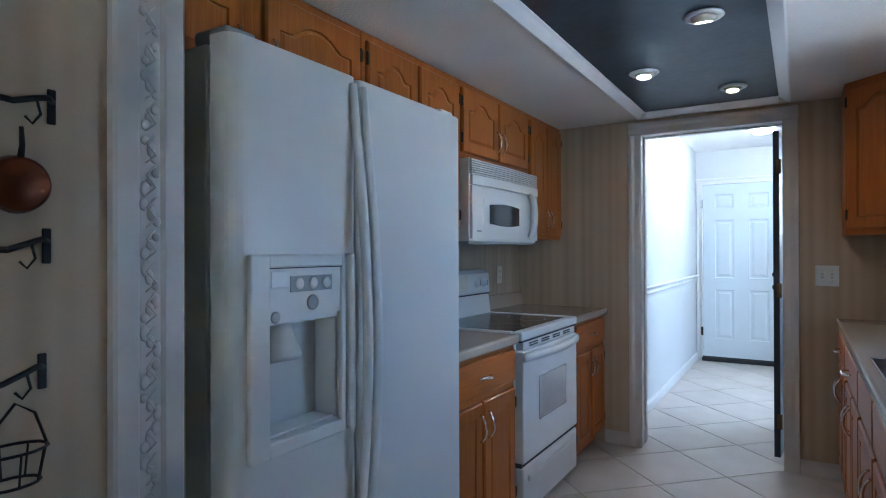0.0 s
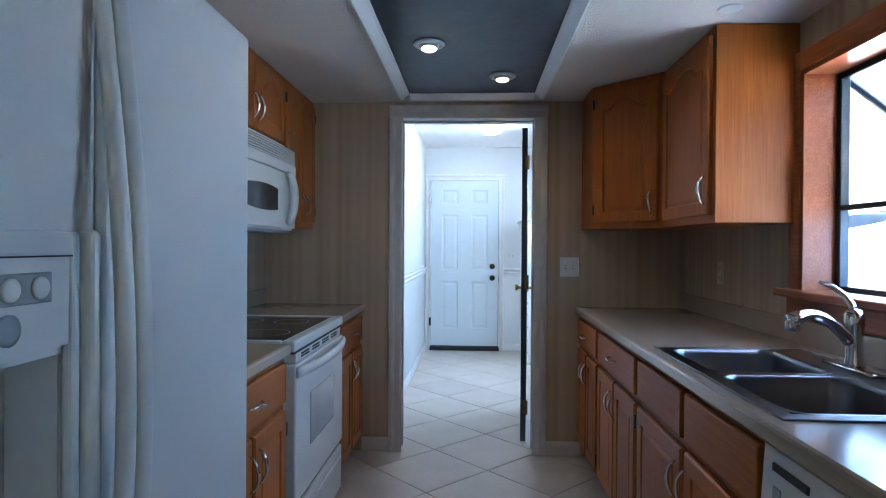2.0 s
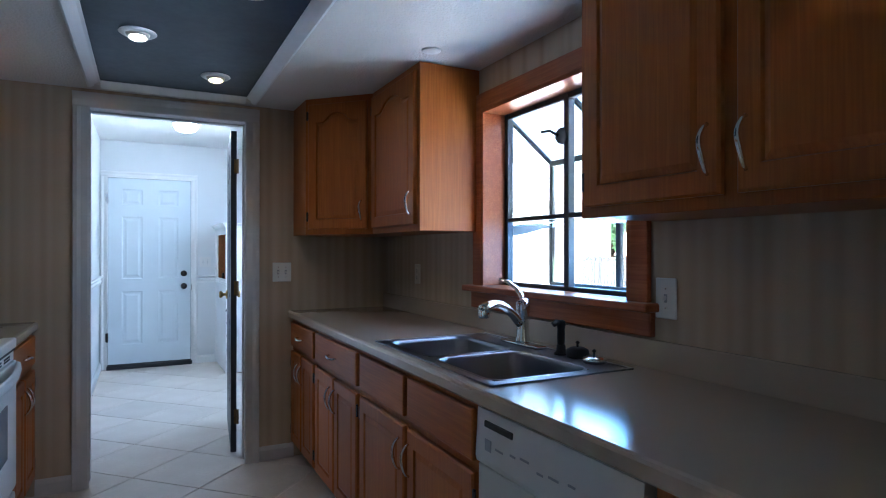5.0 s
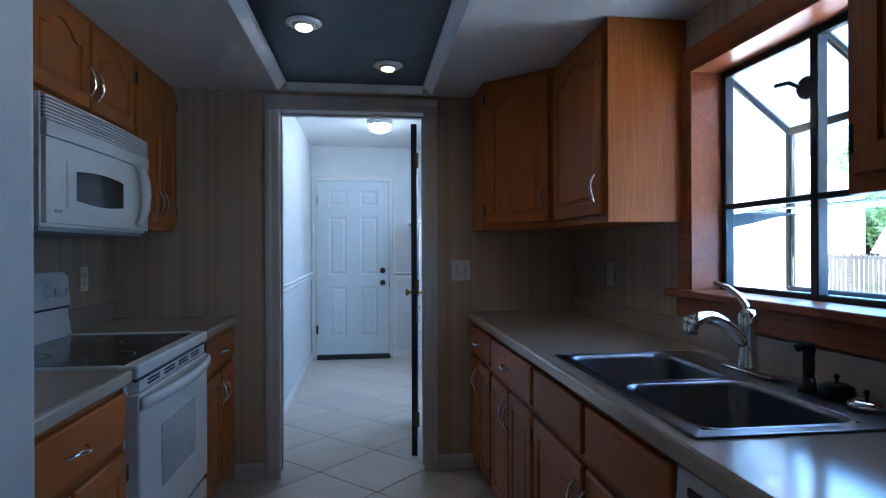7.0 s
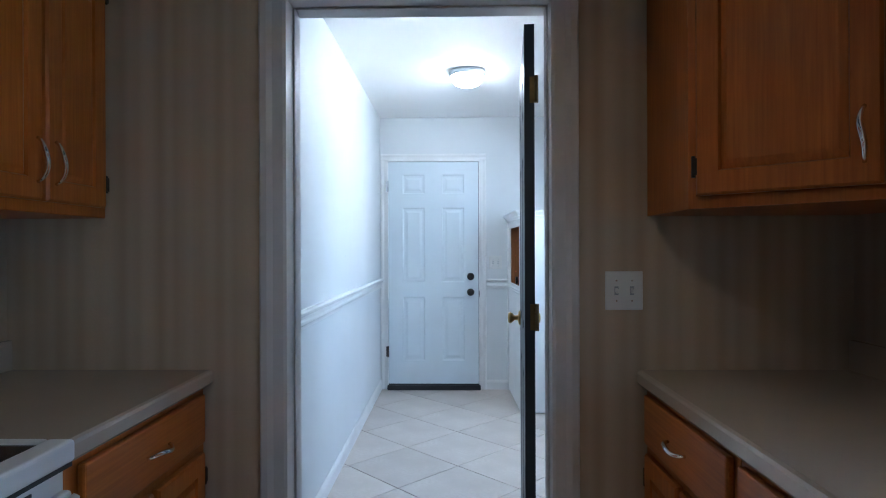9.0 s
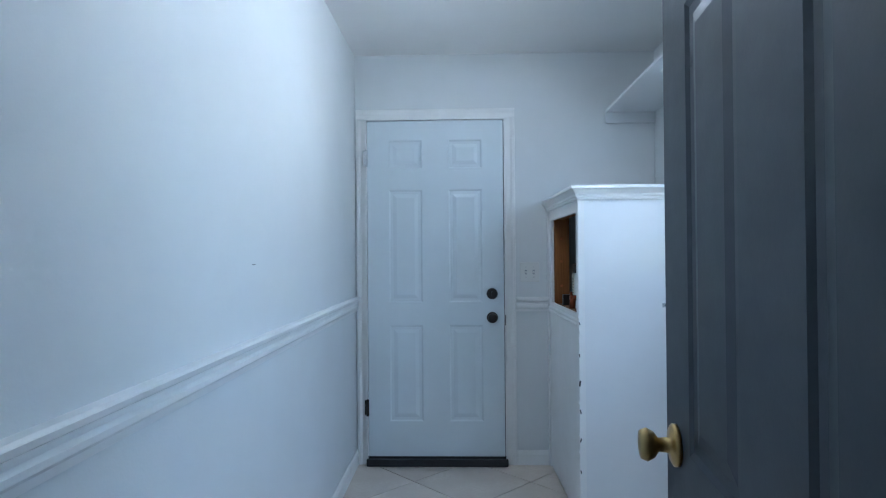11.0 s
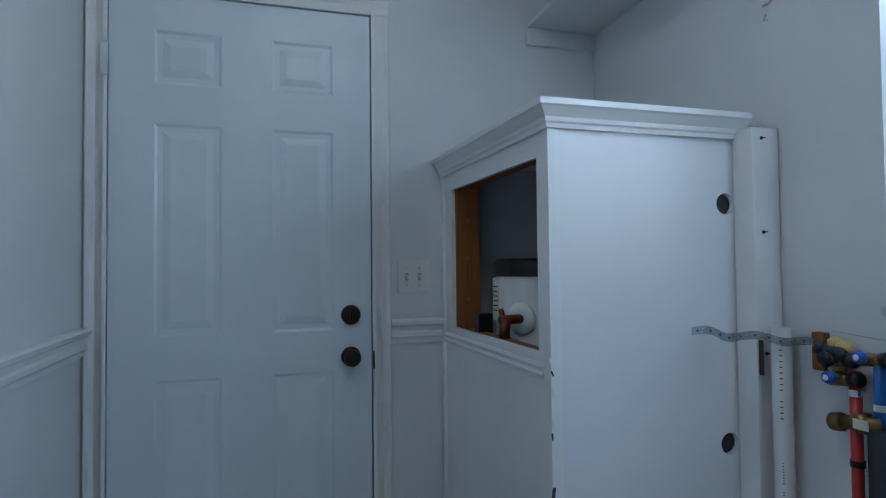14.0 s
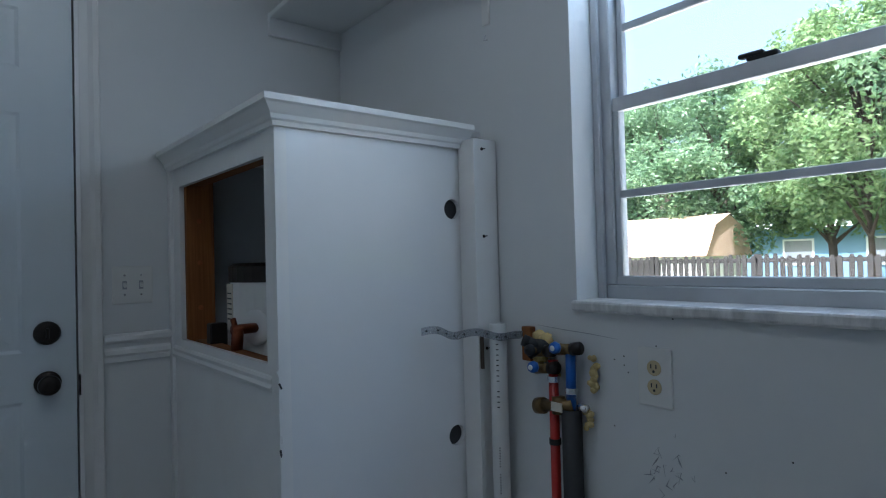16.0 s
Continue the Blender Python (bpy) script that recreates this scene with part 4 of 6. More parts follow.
    part("recess_back", box_bm(rx0 - 0.002, rx1 + 0.002, 0.047, 0.052, rz0, 1.246), WHITE_PLASTIC, fz)
    part("recess_side", box_bm(rx0 + 0.0006, rx0 + 0.004, -0.019, 0.046, rz0 + 0.003, 1.135), WHITE_PLASTIC, fz)
    part("recess_side", box_bm(rx1 - 0.004, rx1 - 0.0006, -0.019, 0.046, rz0 + 0.003, 1.135), WHITE_PLASTIC, fz)
    part("recess_floor", box_bm(rx0 + 0.0006, rx1 - 0.0006, -0.018, 0.046, rz0 + 0.0006, rz0 + 0.003), WHITE_PLASTIC, fz)
    part("chute", moved(lathe([(0.046, 0.0), (0.050, 0.010), (0.044, 0.032), (0.036, 0.06), (0.033, 0.088)], 24), pose(rx0 + 0.052, 0.0, 1.048, -10, 0, 0)), WHITE_PLASTIC, fz, smooth=True)
    for i in range(8):
        part("tray_slat", box_bm(rx0 + 0.008, rx1 - 0.008, -0.014 + i * 0.0075, -0.0105 + i * 0.0075, rz0 + 0.003, rz0 + 0.010, 0.001, 1), WHITE_PLASTIC, fz)
    # long bowed handles, one on each door
    for sx, nm in ((split - 0.020, fz), (split + 0.020, None)):
        pts, rr = [], []
        s = -1 if nm else 1
        for i in range(25):
            u = i / 24
            pts.append((sx, -0.022 - 0.044 * math.sin(math.pi * u) ** 1.15, 0.44 + u * 1.245))
            rr.append(0.0115 + 0.0025 * math.sin(math.pi * u))
        part("door_handle", tube(pts, rr, 12, 0.8), WHITE_PLASTIC, nm or o, "long bowed white handle", smooth=True)
        for hz in (0.47, 1.62):
            part("handle_mount", box_bm(sx - 0.008, sx + 0.008, -0.030, -0.018, hz, hz + 0.05, 0.004, 2), WHITE_PLASTIC, nm or o)
    part("finger_grip", box_bm(dx1 + 0.004, dx1 + 0.024, -0.046, -0.019, 0.862, 1.278, 0.009, 3), WHITE_PLASTIC, fz)
    for x in (0.04, W - 0.06):
        part("hinge_cover", box_bm(x - 0.03, x + 0.045, 0.0, 0.10, H - 0.012, H + 0.018, 0.008, 3), GREY_PLASTIC if x < 0.3 else WHITE_PLASTIC, o)


refrigerator()


def stove():
    W, X = 0.782, -0.735
    o = thing("electric_stove", pose(X, 2.292, 0, 0, 0, 90), "white electric stove with a black glass cooktop", "stove")
    part("body", box_bm(0.004, W - 0.004, 0.03, 0.60, 0.04, 0.869), FRIDGE, o)
    part("cooktop_frame", join(box_bm(0.0, W, -0.012, 0.04, 0.864, 0.906, 0.008, 3), box_bm(0.0, 0.03, 0.04, 0.56, 0.864, 0.906, 0.006, 2), box_bm(W - 0.03, W, 0.04, 0.56, 0.864, 0.906, 0.006, 2)), FRIDGE, o)
    gl = part("cooktop_glass", box_bm(0.03, W - 0.03, 0.04, 0.56, 0.872, 0.902), BLACK_GLASS, o, "black ceramic cooktop glass")
    for cx, cy, r in ((0.22, 0.18, 0.10), (0.57, 0.18, 0.08), (0.22, 0.42, 0.075), (0.57, 0.42, 0.10)):
        ring = bmesh.new()
        n = 40
        a = [ring.verts.new((cx + r * math.cos(2 * math.pi * i / n), cy + r * math.sin(2 * math.pi * i / n), 0.9024)) for i in range(n)]
        b = [ring.verts.new((cx + (r - 0.004) * math.cos(2 * math.pi * i / n), cy + (r - 0.004) * math.sin(2 * math.pi * i / n), 0.9024)) for i in range(n)]
        for i in range(n):
            ring.faces.new((a[i], a[(i + 1) % n], b[(i + 1) % n], b[i]))
        part("burner_ring", ring, GREY_PLASTIC, gl)
    door = part("oven_door", box_bm(0.012, W - 0.012, -0.014, 0.03, 0.295, 0.815, 0.008, 3), FRIDGE, o, "white oven door")
    part("oven_window", box_bm(0.20, W - 0.20, -0.0165, -0.012, 0.46, 0.67, 0.004, 2), TINT_GLASS, door, "grey oven window")
    # flat bowed handle along the top of the door
    hb, rows_ = bmesh.new(), []
    for k in range(21):
        u = k / 20
        x, y = 0.014 + (W - 0.028) * u, -0.016 - 0.034 * math.sin(math.pi * u) ** 0.8
        rows_.append([hb.verts.new((x, y + dy, z)) for dy, z in ((0.0, 0.765), (-0.010, 0.769), (-0.014, 0.785), (-0.011, 0.803), (0.0, 0.808), (0.007, 0.800), (0.007, 0.772))])
    for p, q in zip(rows_, rows_[1:]):
        for k in range(7):
            hb.faces.new((p[k], p[(k + 1) % 7], q[(k + 1) % 7], q[k]))
    hb.faces.new(rows_[0][::-1]), hb.faces.new(rows_[-1])
    bmesh.ops.recalc_face_normals(hb, faces=hb.faces[:])
    part("oven_handle", hb, WHITE_PLASTIC, door, "flat bowed white handle", smooth=True)
    part("vent_panel", box_bm(0.03, W - 0.03, -0.006, 0.03, 0.82, 0.856), WHITE_PLASTIC, o)
    # dark blocks on the panel imitate the shade inside vent slots
    for g in range(4):
        for i in range(2):
            for z in (0.830, 0.841):
                x = 0.10 + g * 0.155 + i * 0.056
                part("vent_slot", box_bm(x, x + 0.048, -0.0085, -0.005, z, z + 0.006), DARK_GAP, o)
    # dark strip painted in for the shade under the cooktop
    part("cooktop_gap", box_bm(0.006, W - 0.006, -0.008, 0.02, 0.856, 0.864), DARK_GAP, o)
    drw = part("storage_drawer", box_bm(0.012, W - 0.012, -0.012, 0.03, 0.055, 0.275, 0.010, 3), FRIDGE, o)
    part("drawer_lip", box_bm(0.06, W - 0.06, -0.024, -0.010, 0.205, 0.235, 0.007, 3), FRIDGE, drw)
    # dark strip painted in for the shade above the drawer
    part("drawer_gap", box_bm(0.014, W - 0.014, 0.0, 0.03, 0.275, 0.295), DARK_GAP, o)
    part("plinth", box_bm(0.02, W - 0.02, 0.05, 0.58, 0.002, 0.055), DARK_GAP, o)
    cons = part("control_console", extrude_profile([(0.535, 0.885), (0.555, 1.02), (0.545, 1.03), (0.552, 1.145), (0.570, 1.165), (0.625, 1.165), (0.632, 0.885)], "x", 0.0, W), FRIDGE, o, "white control console")
    part("console_groove", box_bm(0.0, W, 0.549, 0.556, 1.018, 1.028), DARK_GAP, cons)
    part("clock_panel", box_bm(W / 2 - 0.11, W / 2 + 0.11, 0.543, 0.556, 1.05, 1.135, 0.002, 1), ALMOND, cons)
    part("clock_display", box_bm(W / 2 - 0.085, W / 2 - 0.01, 0.541, 0.544, 1.085, 1.118, 0.001, 1), BLACK_GLASS, cons, "black clock display")
    for k in range(3):
        part("clock_key", box_bm(W / 2 + 0.01 + k * 0.032, W / 2 + 0.032 + k * 0.032, 0.5405, 0.544, 1.066, 1.076, 0.001, 1), WHITE_PLASTIC, cons)
    for x in (0.08, 0.17, W - 0.17, W - 0.08):
        k = part("knob", moved(lathe([(0.027, 0), (0.027, 0.006), (0.020, 0.010), (0.017, 0.026), (0.008, 0.028)], 24), pose(x, 0.550, 1.09, 90, 0, 0)), WHITE_PLASTIC, cons, smooth=True)
        part("pointer", box_bm(x - 0.003, x + 0.003, 0.519, 0.524, 1.075, 1.106), GREY_PLASTIC, k)


stove()


def microwave():
    W, X, Z0, H = 0.838, -1.005, 1.330, 0.408
    o = thing("microwave", pose(X, 2.310, Z0, 0, 0, 90), "white over-range microwave with a vent grille", "microwave")
    part("body", box_bm(0, W, 0.0, 0.358, 0.0, H, 0.003, 1), FRIDGE, o)

    def bowed(x0, x1, z0, z1, t):
        n = 14
        pr = [(x0, 0.0)] + [(x0 + (x1 - x0) * i / n, -t - 0.022 * math.sin(math.pi * (0.12 + 0.76 * ((x0 + (x1 - x0) * i / n) / W))) + 0.006) for i in range(n + 1)] + [(x1, 0.0)]
        return extrude_profile(pr, "z", z0, z1)

    def front(x, t):
        return -t - 0.022 * math.sin(math.pi * (0.12 + 0.76 * x / W)) + 0.006

    def framed(x0, x1, z0, z1, arch, t0, t1):
        """A raised field on the bowed front, its upper and lower edges arched."""
        bm, n, cols = bmesh.new(), 16, []
        for i in range(n + 1):
            u = i / n
            x, a = x0 + (x1 - x0) * u, arch * math.sin(math.pi * u)
            cols.append([bm.verts.new((x, front(x, t), z)) for t, z in ((t0, z0 - a), (t1, z0 - a), (t1, z1 + a), (t0, z1 + a))])
        for p, q in zip(cols, cols[1:]):
            for k in range(3):
                bm.faces.new((p[k], p[k + 1], q[k + 1], q[k]))
        bm.faces.new(cols[0]), bm.faces.new(cols[-1][::-1])
        bmesh.ops.recalc_face_normals(bm, faces=bm.faces[:])
        return bm

    part("brow", bowed(0.004, W - 0.004, 0.278, H - 0.084, 0.015), FRIDGE, o, "plain white strip under the grille")
    dr = part("door", bowed(0.006, W - 0.128, 0.012, 0.274, 0.012), FRIDGE, o, "white bowed microwave door")
    part("window_surround", framed(0.115, W - 0.295, 0.062, 0.212, 0.006, 0.010, 0.0150), WHITE_PLASTIC, dr)
    part("door_window", framed(0.170, W - 0.310, 0.090, 0.186, 0.010, 0.012, 0.0165), DARK_GLASS, dr, "dark glossy door window")
    cp = part("control_panel", bowed(W - 0.124, W - 0.006, 0.012, 0.274, 0.012), FRIDGE, o)
    part("display", framed(W - 0.098, W - 0.030, 0.200, 0.240, 0.0, 0.010, 0.0145), BLACK_GLASS, cp, "black display")
    for i in range(5):
        for j in range(3):
            part("key", bowed(W - 0.098 + j * 0.026, W - 0.078 + j * 0.026, 0.050 + i * 0.028, 0.066 + i * 0.028, 0.0135), GREY_PLASTIC if (i, j) in ((4, 1), (3, 1)) else WHITE_PLASTIC, cp)
    hx = W - 0.160
    part("handle", tube([(hx, -0.026, 0.030), (hx + 0.001, -0.046, 0.052), (hx + 0.003, -0.057, 0.10), (hx + 0.004, -0.060, 0.155), (hx + 0.003, -0.057, 0.21), (hx + 0.001, -0.046, 0.256), (hx, -0.026, 0.276)], [0.014, 0.017, 0.020, 0.021, 0.020, 0.017, 0.014], 14), WHITE_PLASTIC, dr, "thick bowed white handle", smooth=True)
    # backing coloured dark for the shade between the slats
    part("grille_shade", box_bm(0.006, W - 0.006, -0.004, 0.001, H - 0.08, H - 0.004), DARK_GAP, o)
    for i in range(7):
        part("grille_slat", bowed(0.004, W - 0.004, H - 0.080 + i * 0.011, H - 0.0742 + i * 0.011, 0.012), WHITE_PLASTIC, o)
    part("badge", bowed(0.05, 0.09, 0.045, 0.055, 0.0135), GREY_PLASTIC, dr)
    part("bottom_plate", box_bm(0.01, W - 0.01, 0.01, 0.32, -0.012, 0.0), GREY_PLASTIC, o)


microwave()


def dishwasher():
    W = 0.598
    o = thing("dishwasher", pose(0.563, 1.461, 0, 0, 0, -90), "white built-in dishwasher under the worktop", "dishwasher")
    part("body", box_bm(0.003, W - 0.003, 0.02, 0.58, 0.05, 0.852), GREY_PLASTIC, o)
    part("door", box_bm(0.004, W - 0.004, -0.012, 0.02, 0.13, 0.70, 0.006, 2), FRIDGE, o)
    cp = part("control_panel", extrude_profile([(0.02, 0.705), (-0.016, 0.705), (-0.020, 0.72), (-0.012, 0.848), (0.02, 0.852)], "x", 0.004, W - 0.004), WHITE_PLASTIC, o)
    part("latch_slot", box_bm(0.045, 0.175, -0.0185, -0.010, 0.805, 0.822, 0.002, 1), DARK_GAP, cp)
    part("badge", box_bm(0.05, 0.08, -0.0195, -0.014, 0.745, 0.775, 0.001, 1), GREY_PLASTIC, cp)
    for i in range(6):
        part("print_mark", box_bm(0.10 + i * 0.055 + 0.012 * (i % 2), 0.135 + i * 0.055, -0.0188, -0.016, 0.758 + 0.006 * (i % 3), 0.763 + 0.006 * (i % 3)), GREY_PLASTIC, cp)
    part("toe_plate", box_bm(0.004, W - 0.004, 0.03, 0.04, 0.004, 0.12), DARK_GAP, o)


dishwasher()


def bowl(x0, x1, y0, y1, top, depth, r=0.05, n=6):
    """An open rounded basin, rim at the top."""
    bm = bmesh.new()

    def ring(ins, z, rad):
        pts = []
        for cx, cy, a0 in ((x1 - ins - rad, y1 - ins - rad, 0), (x0 + ins + rad, y1 - ins - rad, 90), (x0 + ins + rad, y0 + ins + rad, 180), (x1 - ins - rad, y0 + ins + rad, 270)):
            for i in range(n):
                a = radians(a0 + 90 * i / (n - 1))
                pts.append(bm.verts.new((cx + rad * math.cos(a), cy + rad * math.sin(a), z)))
        return pts

    rings = [ring(-0.010, top + 0.002, r + 0.008), ring(-0.004, top + 0.0045, r + 0.003), ring(0.0, top + 0.002, r), ring(0.004, top - 0.012, r), ring(0.012, top - depth + 0.03, r), ring(0.04, top - depth, r)]
    for a, b in zip(rings, rings[1:]):
        for i in range(len(a)):
            bm.faces.new((a[i], a[(i + 1) % len(a)], b[(i + 1) % len(a)], b[i]))
    bm.faces.new(rings[-1])
    bmesh.ops.recalc_face_normals(bm, faces=bm.faces[:])
    return bm


SX0, SX1, SY0, SY1 = 0.578, 1.10, 1.44, 2.325
sk = thing("double_sink", pose(0, 0, 0), "stainless steel double-bowl sink set into the worktop", "sink")
bowls = [(0.62, 0.965, 1.485, 1.865), (0.62, 0.965, 1.905, 2.28)]
# rim sheet with two bowl openings
xs_, ys_ = [SX0 + 0.014, 0.62, 0.965, SX1 - 0.014], [SY0 + 0.014, 1.485, 1.865, 1.905, 2.28, SY1 - 0.014]
rim = bmesh.new()
for i in range(3):
    for j in range(5):
        if i == 1 and j in (1, 3):
            continue
        rim.faces.new([rim.verts.new(v) for v in ((xs_[i], ys_[j], ZT + 0.004), (xs_[i + 1], ys_[j], ZT + 0.004), (xs_[i + 1], ys_[j + 1], ZT + 0.004), (xs_[i], ys_[j + 1], ZT + 0.004))])
bmesh.ops.remove_doubles(rim, verts=rim.verts[:], dist=1e-5)
rim = join(rim, box_bm(SX0, SX0 + 0.016, SY0, SY1, ZT + 0.0005, ZT + 0.0065, 0.0025, 2), box_bm(SX1 - 0.016, SX1, SY0, SY1, ZT + 0.0005, ZT + 0.0065, 0.0025, 2),
           box_bm(SX0 + 0.01, SX1 - 0.01, SY0, SY0 + 0.016, ZT + 0.0005, ZT + 0.0062, 0.0025, 2), box_bm(SX0 + 0.01, SX1 - 0.01, SY1 - 0.016, SY1, ZT + 0.0005, ZT + 0.0062, 0.0025, 2))
part("rim", rim, STEEL, sk)
for b in bowls:
    bw = part("bowl", bowl(*b, ZT + 0.0025, 0.17), STEEL, sk, smooth=True)
    part("drain", moved(lathe([(0.044, 0.0), (0.042, 0.004), (0.034, 0.003), (0.03, 0.001)], 24), pose((b[0] + b[1]) / 2, (b[2] + b[3]) / 2, ZT - 0.1668)), CHROME, bw, smooth=True)

FX, FY = 1.048, 1.965
fa = thing("kitchen_faucet", pose(FX, FY, ZT + 0.005), "chrome single-lever kitchen faucet on the sink deck", "faucet")
part("deck_plate", join(box_bm(-0.026, 0.026, -0.12, 0.12, 0.0, 0.012, 0.005, 3)), CHROME, fa, smooth=True)
part("body", lathe([(0.030, 0.010), (0.028, 0.02), (0.024, 0.04), (0.023, 0.11), (0.027, 0.135), (0.027, 0.165), (0.018, 0.178), (0.005, 0.181)], 28), CHROME, fa, smooth=True)
sp = []
for i in range(14):
    s = i / 13
    sp.append((-0.012 - 0.185 * s, -0.03 * s, 0.085 + 0.085 * math.sin(s * 2.25) - 0.008 * s))
part("spout", tube(sp, [0.019 - 0.004 * abs(math.sin(math.pi * i / 13)) + (0.004 if i > 10 else 0) for i in range(14)], 16), CHROME, fa, smooth=True)
part("aerator", moved(lathe([(0.018, -0.028), (0.021, -0.024), (0.020, 0.0), (0.012, 0.01)], 20), pose(-0.192, -0.03, 0.145)), CHROME, fa, smooth=True)
part("lever", tube([(0.0, 0.0, 0.165), (-0.004, 0.006, 0.192), (-0.014, 0.022, 0.218), (-0.034, 0.044, 0.240), (-0.062, 0.068, 0.254)], [0.013, 0.012, 0.011, 0.010, 0.006], 12, 0.55), CHROME, fa, smooth=True)

spr = thing("side_sprayer", pose(1.05, 1.735, ZT + 0.005), "black pull-out side sprayer on the sink deck", "sprayer")
part("holder", lathe([(0.024, 0.0), (0.024, 0.006), (0.017, 0.012), (0.015, 0.035)], 20), IRON, spr, smooth=True)
part("spray_head", join(lathe([(0.012, 0.03), (0.014, 0.06), (0.013, 0.09), (0.016, 0.105), (0.014, 0.118), (0.006, 0.121)], 18), tube([(0, 0, 0.108), (-0.018, 0.004, 0.112), (-0.03, 0.006, 0.105)], [0.012, 0.011, 0.010], 12)), RUBBER, spr, smooth=True)
for (cx, cy), lab, mt, hh in (((1.065, 1.665), "dark sink strainer plug on the sink deck", IRON, 0.035), ((1.05, 1.565), "chrome sink strainer basket on the sink deck", CHROME, 0.022)):
    st = thing("sink_strainer", pose(cx, cy, ZT + 0.005), lab, "sink strainer", "loose sink strainers")
    part("basket", lathe([(0.034, 0.0), (0.040, hh * 0.4), (0.036, hh * 0.8), (0.022, hh)], 20), mt, st, smooth=True)
    part("knob", lathe([(0.004, hh), (0.004, hh + 0.012), (0.008, hh + 0.016), (0.003, hh + 0.022)], 14), IRON, st, smooth=True)


# ---- switches and outlets ----
def wall_plate(name, m, w, h, mat, label, cat, toggles=0, sockets=0, group=""):
    o = thing(name, m, label, cat, group)
    part("plate", box_bm(-w / 2, w / 2, -0.006, 0.0, -h / 2, h / 2, 0.003, 2), mat, o)
    for i in range(toggles):
        x = (i - (toggles - 1) / 2) * 0.046
        part("toggle_slot", box_bm(x - 0.006, x + 0.006, -0.0072, -0.004, -0.013, 0.013), GREY_PLASTIC if mat is not ALMOND else ALMOND, o)
        part("toggle", moved(box_bm(-0.004, 0.004, -0.016, 0.0, -0.005, 0.006, 0.0015, 1), pose(x, -0.004, 0.003, 25, 0, 0)), mat, o)
        for z in (0.03, -0.03):
            part("screw", moved(lathe([(0.003, 0), (0.003, 0.001), (0.001, 0.0014)], 8), pose(x, -0.006, z, 90, 0, 0)), GALV, o)
    for i in range(sockets):
        z = 0.02 - i * 0.04
        f = part("socket_face", moved(lathe([(0.0165, 0), (0.0165, 0.002), (0.015, 0.003)], 20), pose(0, -0.0055, z, 90, 0, 0)), SOCKET if mat is WHITE_PLASTIC else ALMOND, o, "almond socket face")
        for x in (-0.006, 0.006):
            part("slot", box_bm(x - 0.0012, x + 0.0012, -0.0092, -0.007, z - 0.001, z + 0.008), INK, f)
        part("ground_hole", moved(lathe([(0.003, 0), (0.003, 0.0008), (0.001, 0.001)], 8), pose(0, -0.0083, z - 0.007, 90, 0, 0)), INK, f)
    return o


wall_plate("light_switch", pose(0.500, YK, 1.135), 0.112, 0.116, WHITE_PLASTIC, "white double toggle light switch on striped wallpaper", "light switch", 2)
wall_plate("light_switch", pose(0.367, YE, 1.137), 0.114, 0.116, WHITE_PLASTIC, "white double toggle light switch above the chair rail", "light switch", 2)
wall_plate("wall_outlet", pose(XL, 3.393, 1.121, 0, 0, 90), 0.072, 0.116, ALMOND, "almond double outlet behind the stove", "outlet", 0, 2)
wall_plate("wall_outlet", pose(XR, 3.224, 1.13, 0, 0, -90), 0.072, 0.116, ALMOND, "almond double outlet above the worktop", "outlet", 0, 2)
wall_plate("light_switch", pose(XR, 1.385, 1.12, 0, 0, -90), 0.080, 0.125, WHITE_PLASTIC, "white single switch beside the garden window", "light switch", 1)
wall_plate("wall_outlet", pose(XUR, 5.923, 0.929, 0, 0, -90), 0.080, 0.125, WHITE_PLASTIC, "white double outlet with almond sockets under the window", "outlet", 0, 2)

# blank round plate on the lowered ceiling
sd = thing("ceiling_plate", pose(0.85, 2.365, SOFFIT), "flat white round ceiling disc over the worktop", "ceiling disc")
part("cover", lathe([(0.042, -0.001), (0.042, -0.004), (0.036, -0.007), (0.01, -0.008)], 28), WHITE_PLASTIC, sd, smooth=True)


# ---- wall end beside the refrigerator ----
cs = tagged(thing("trim_carved_casing", pose(-0.585, 0.33, 0), "white casing with a carved vine strip at the wall end", "casing"), kind="structure")
part("board", extrude_profile([(0.0, 0.0), (0.016, 0.0), (0.020, 0.006), (0.020, 0.040), (0.014, 0.046), (0.014, 0.083), (0.020, 0.089), (0.020, 0.122), (0.016, 0.126), (0.0, 0.126)], "z", 0.0, 2.44), CASING, cs)
random.seed(4)
for k in range(44):
    z = 0.05 + k * 0.054
    cv = []
    for j in range(3):
        a = random.uniform(0, 6.28)
        cv.append(moved(lathe([(0.011, 0.0), (0.009, 0.002), (0.004, 0.0032)], 9), pose(0.014, 0.0645 + (j - 1) * 0.010 + random.uniform(-0.002, 0.002), z + (j - 1) * 0.014 * (1 if k % 2 else -1), 0, 90, 0) @ Matrix.Diagonal((1.0 + 0.3 * math.sin(a), 0.75, 1, 1))))
    cv.append(tube([(0.0155, 0.056, z - 0.024), (0.018, 0.074, z - 0.01), (0.018, 0.056, z + 0.010), (0.0155, 0.073, z + 0.026)], 0.0016, 6))
    part("carved_leaf", join(*cv), CASING, cs, smooth=True)


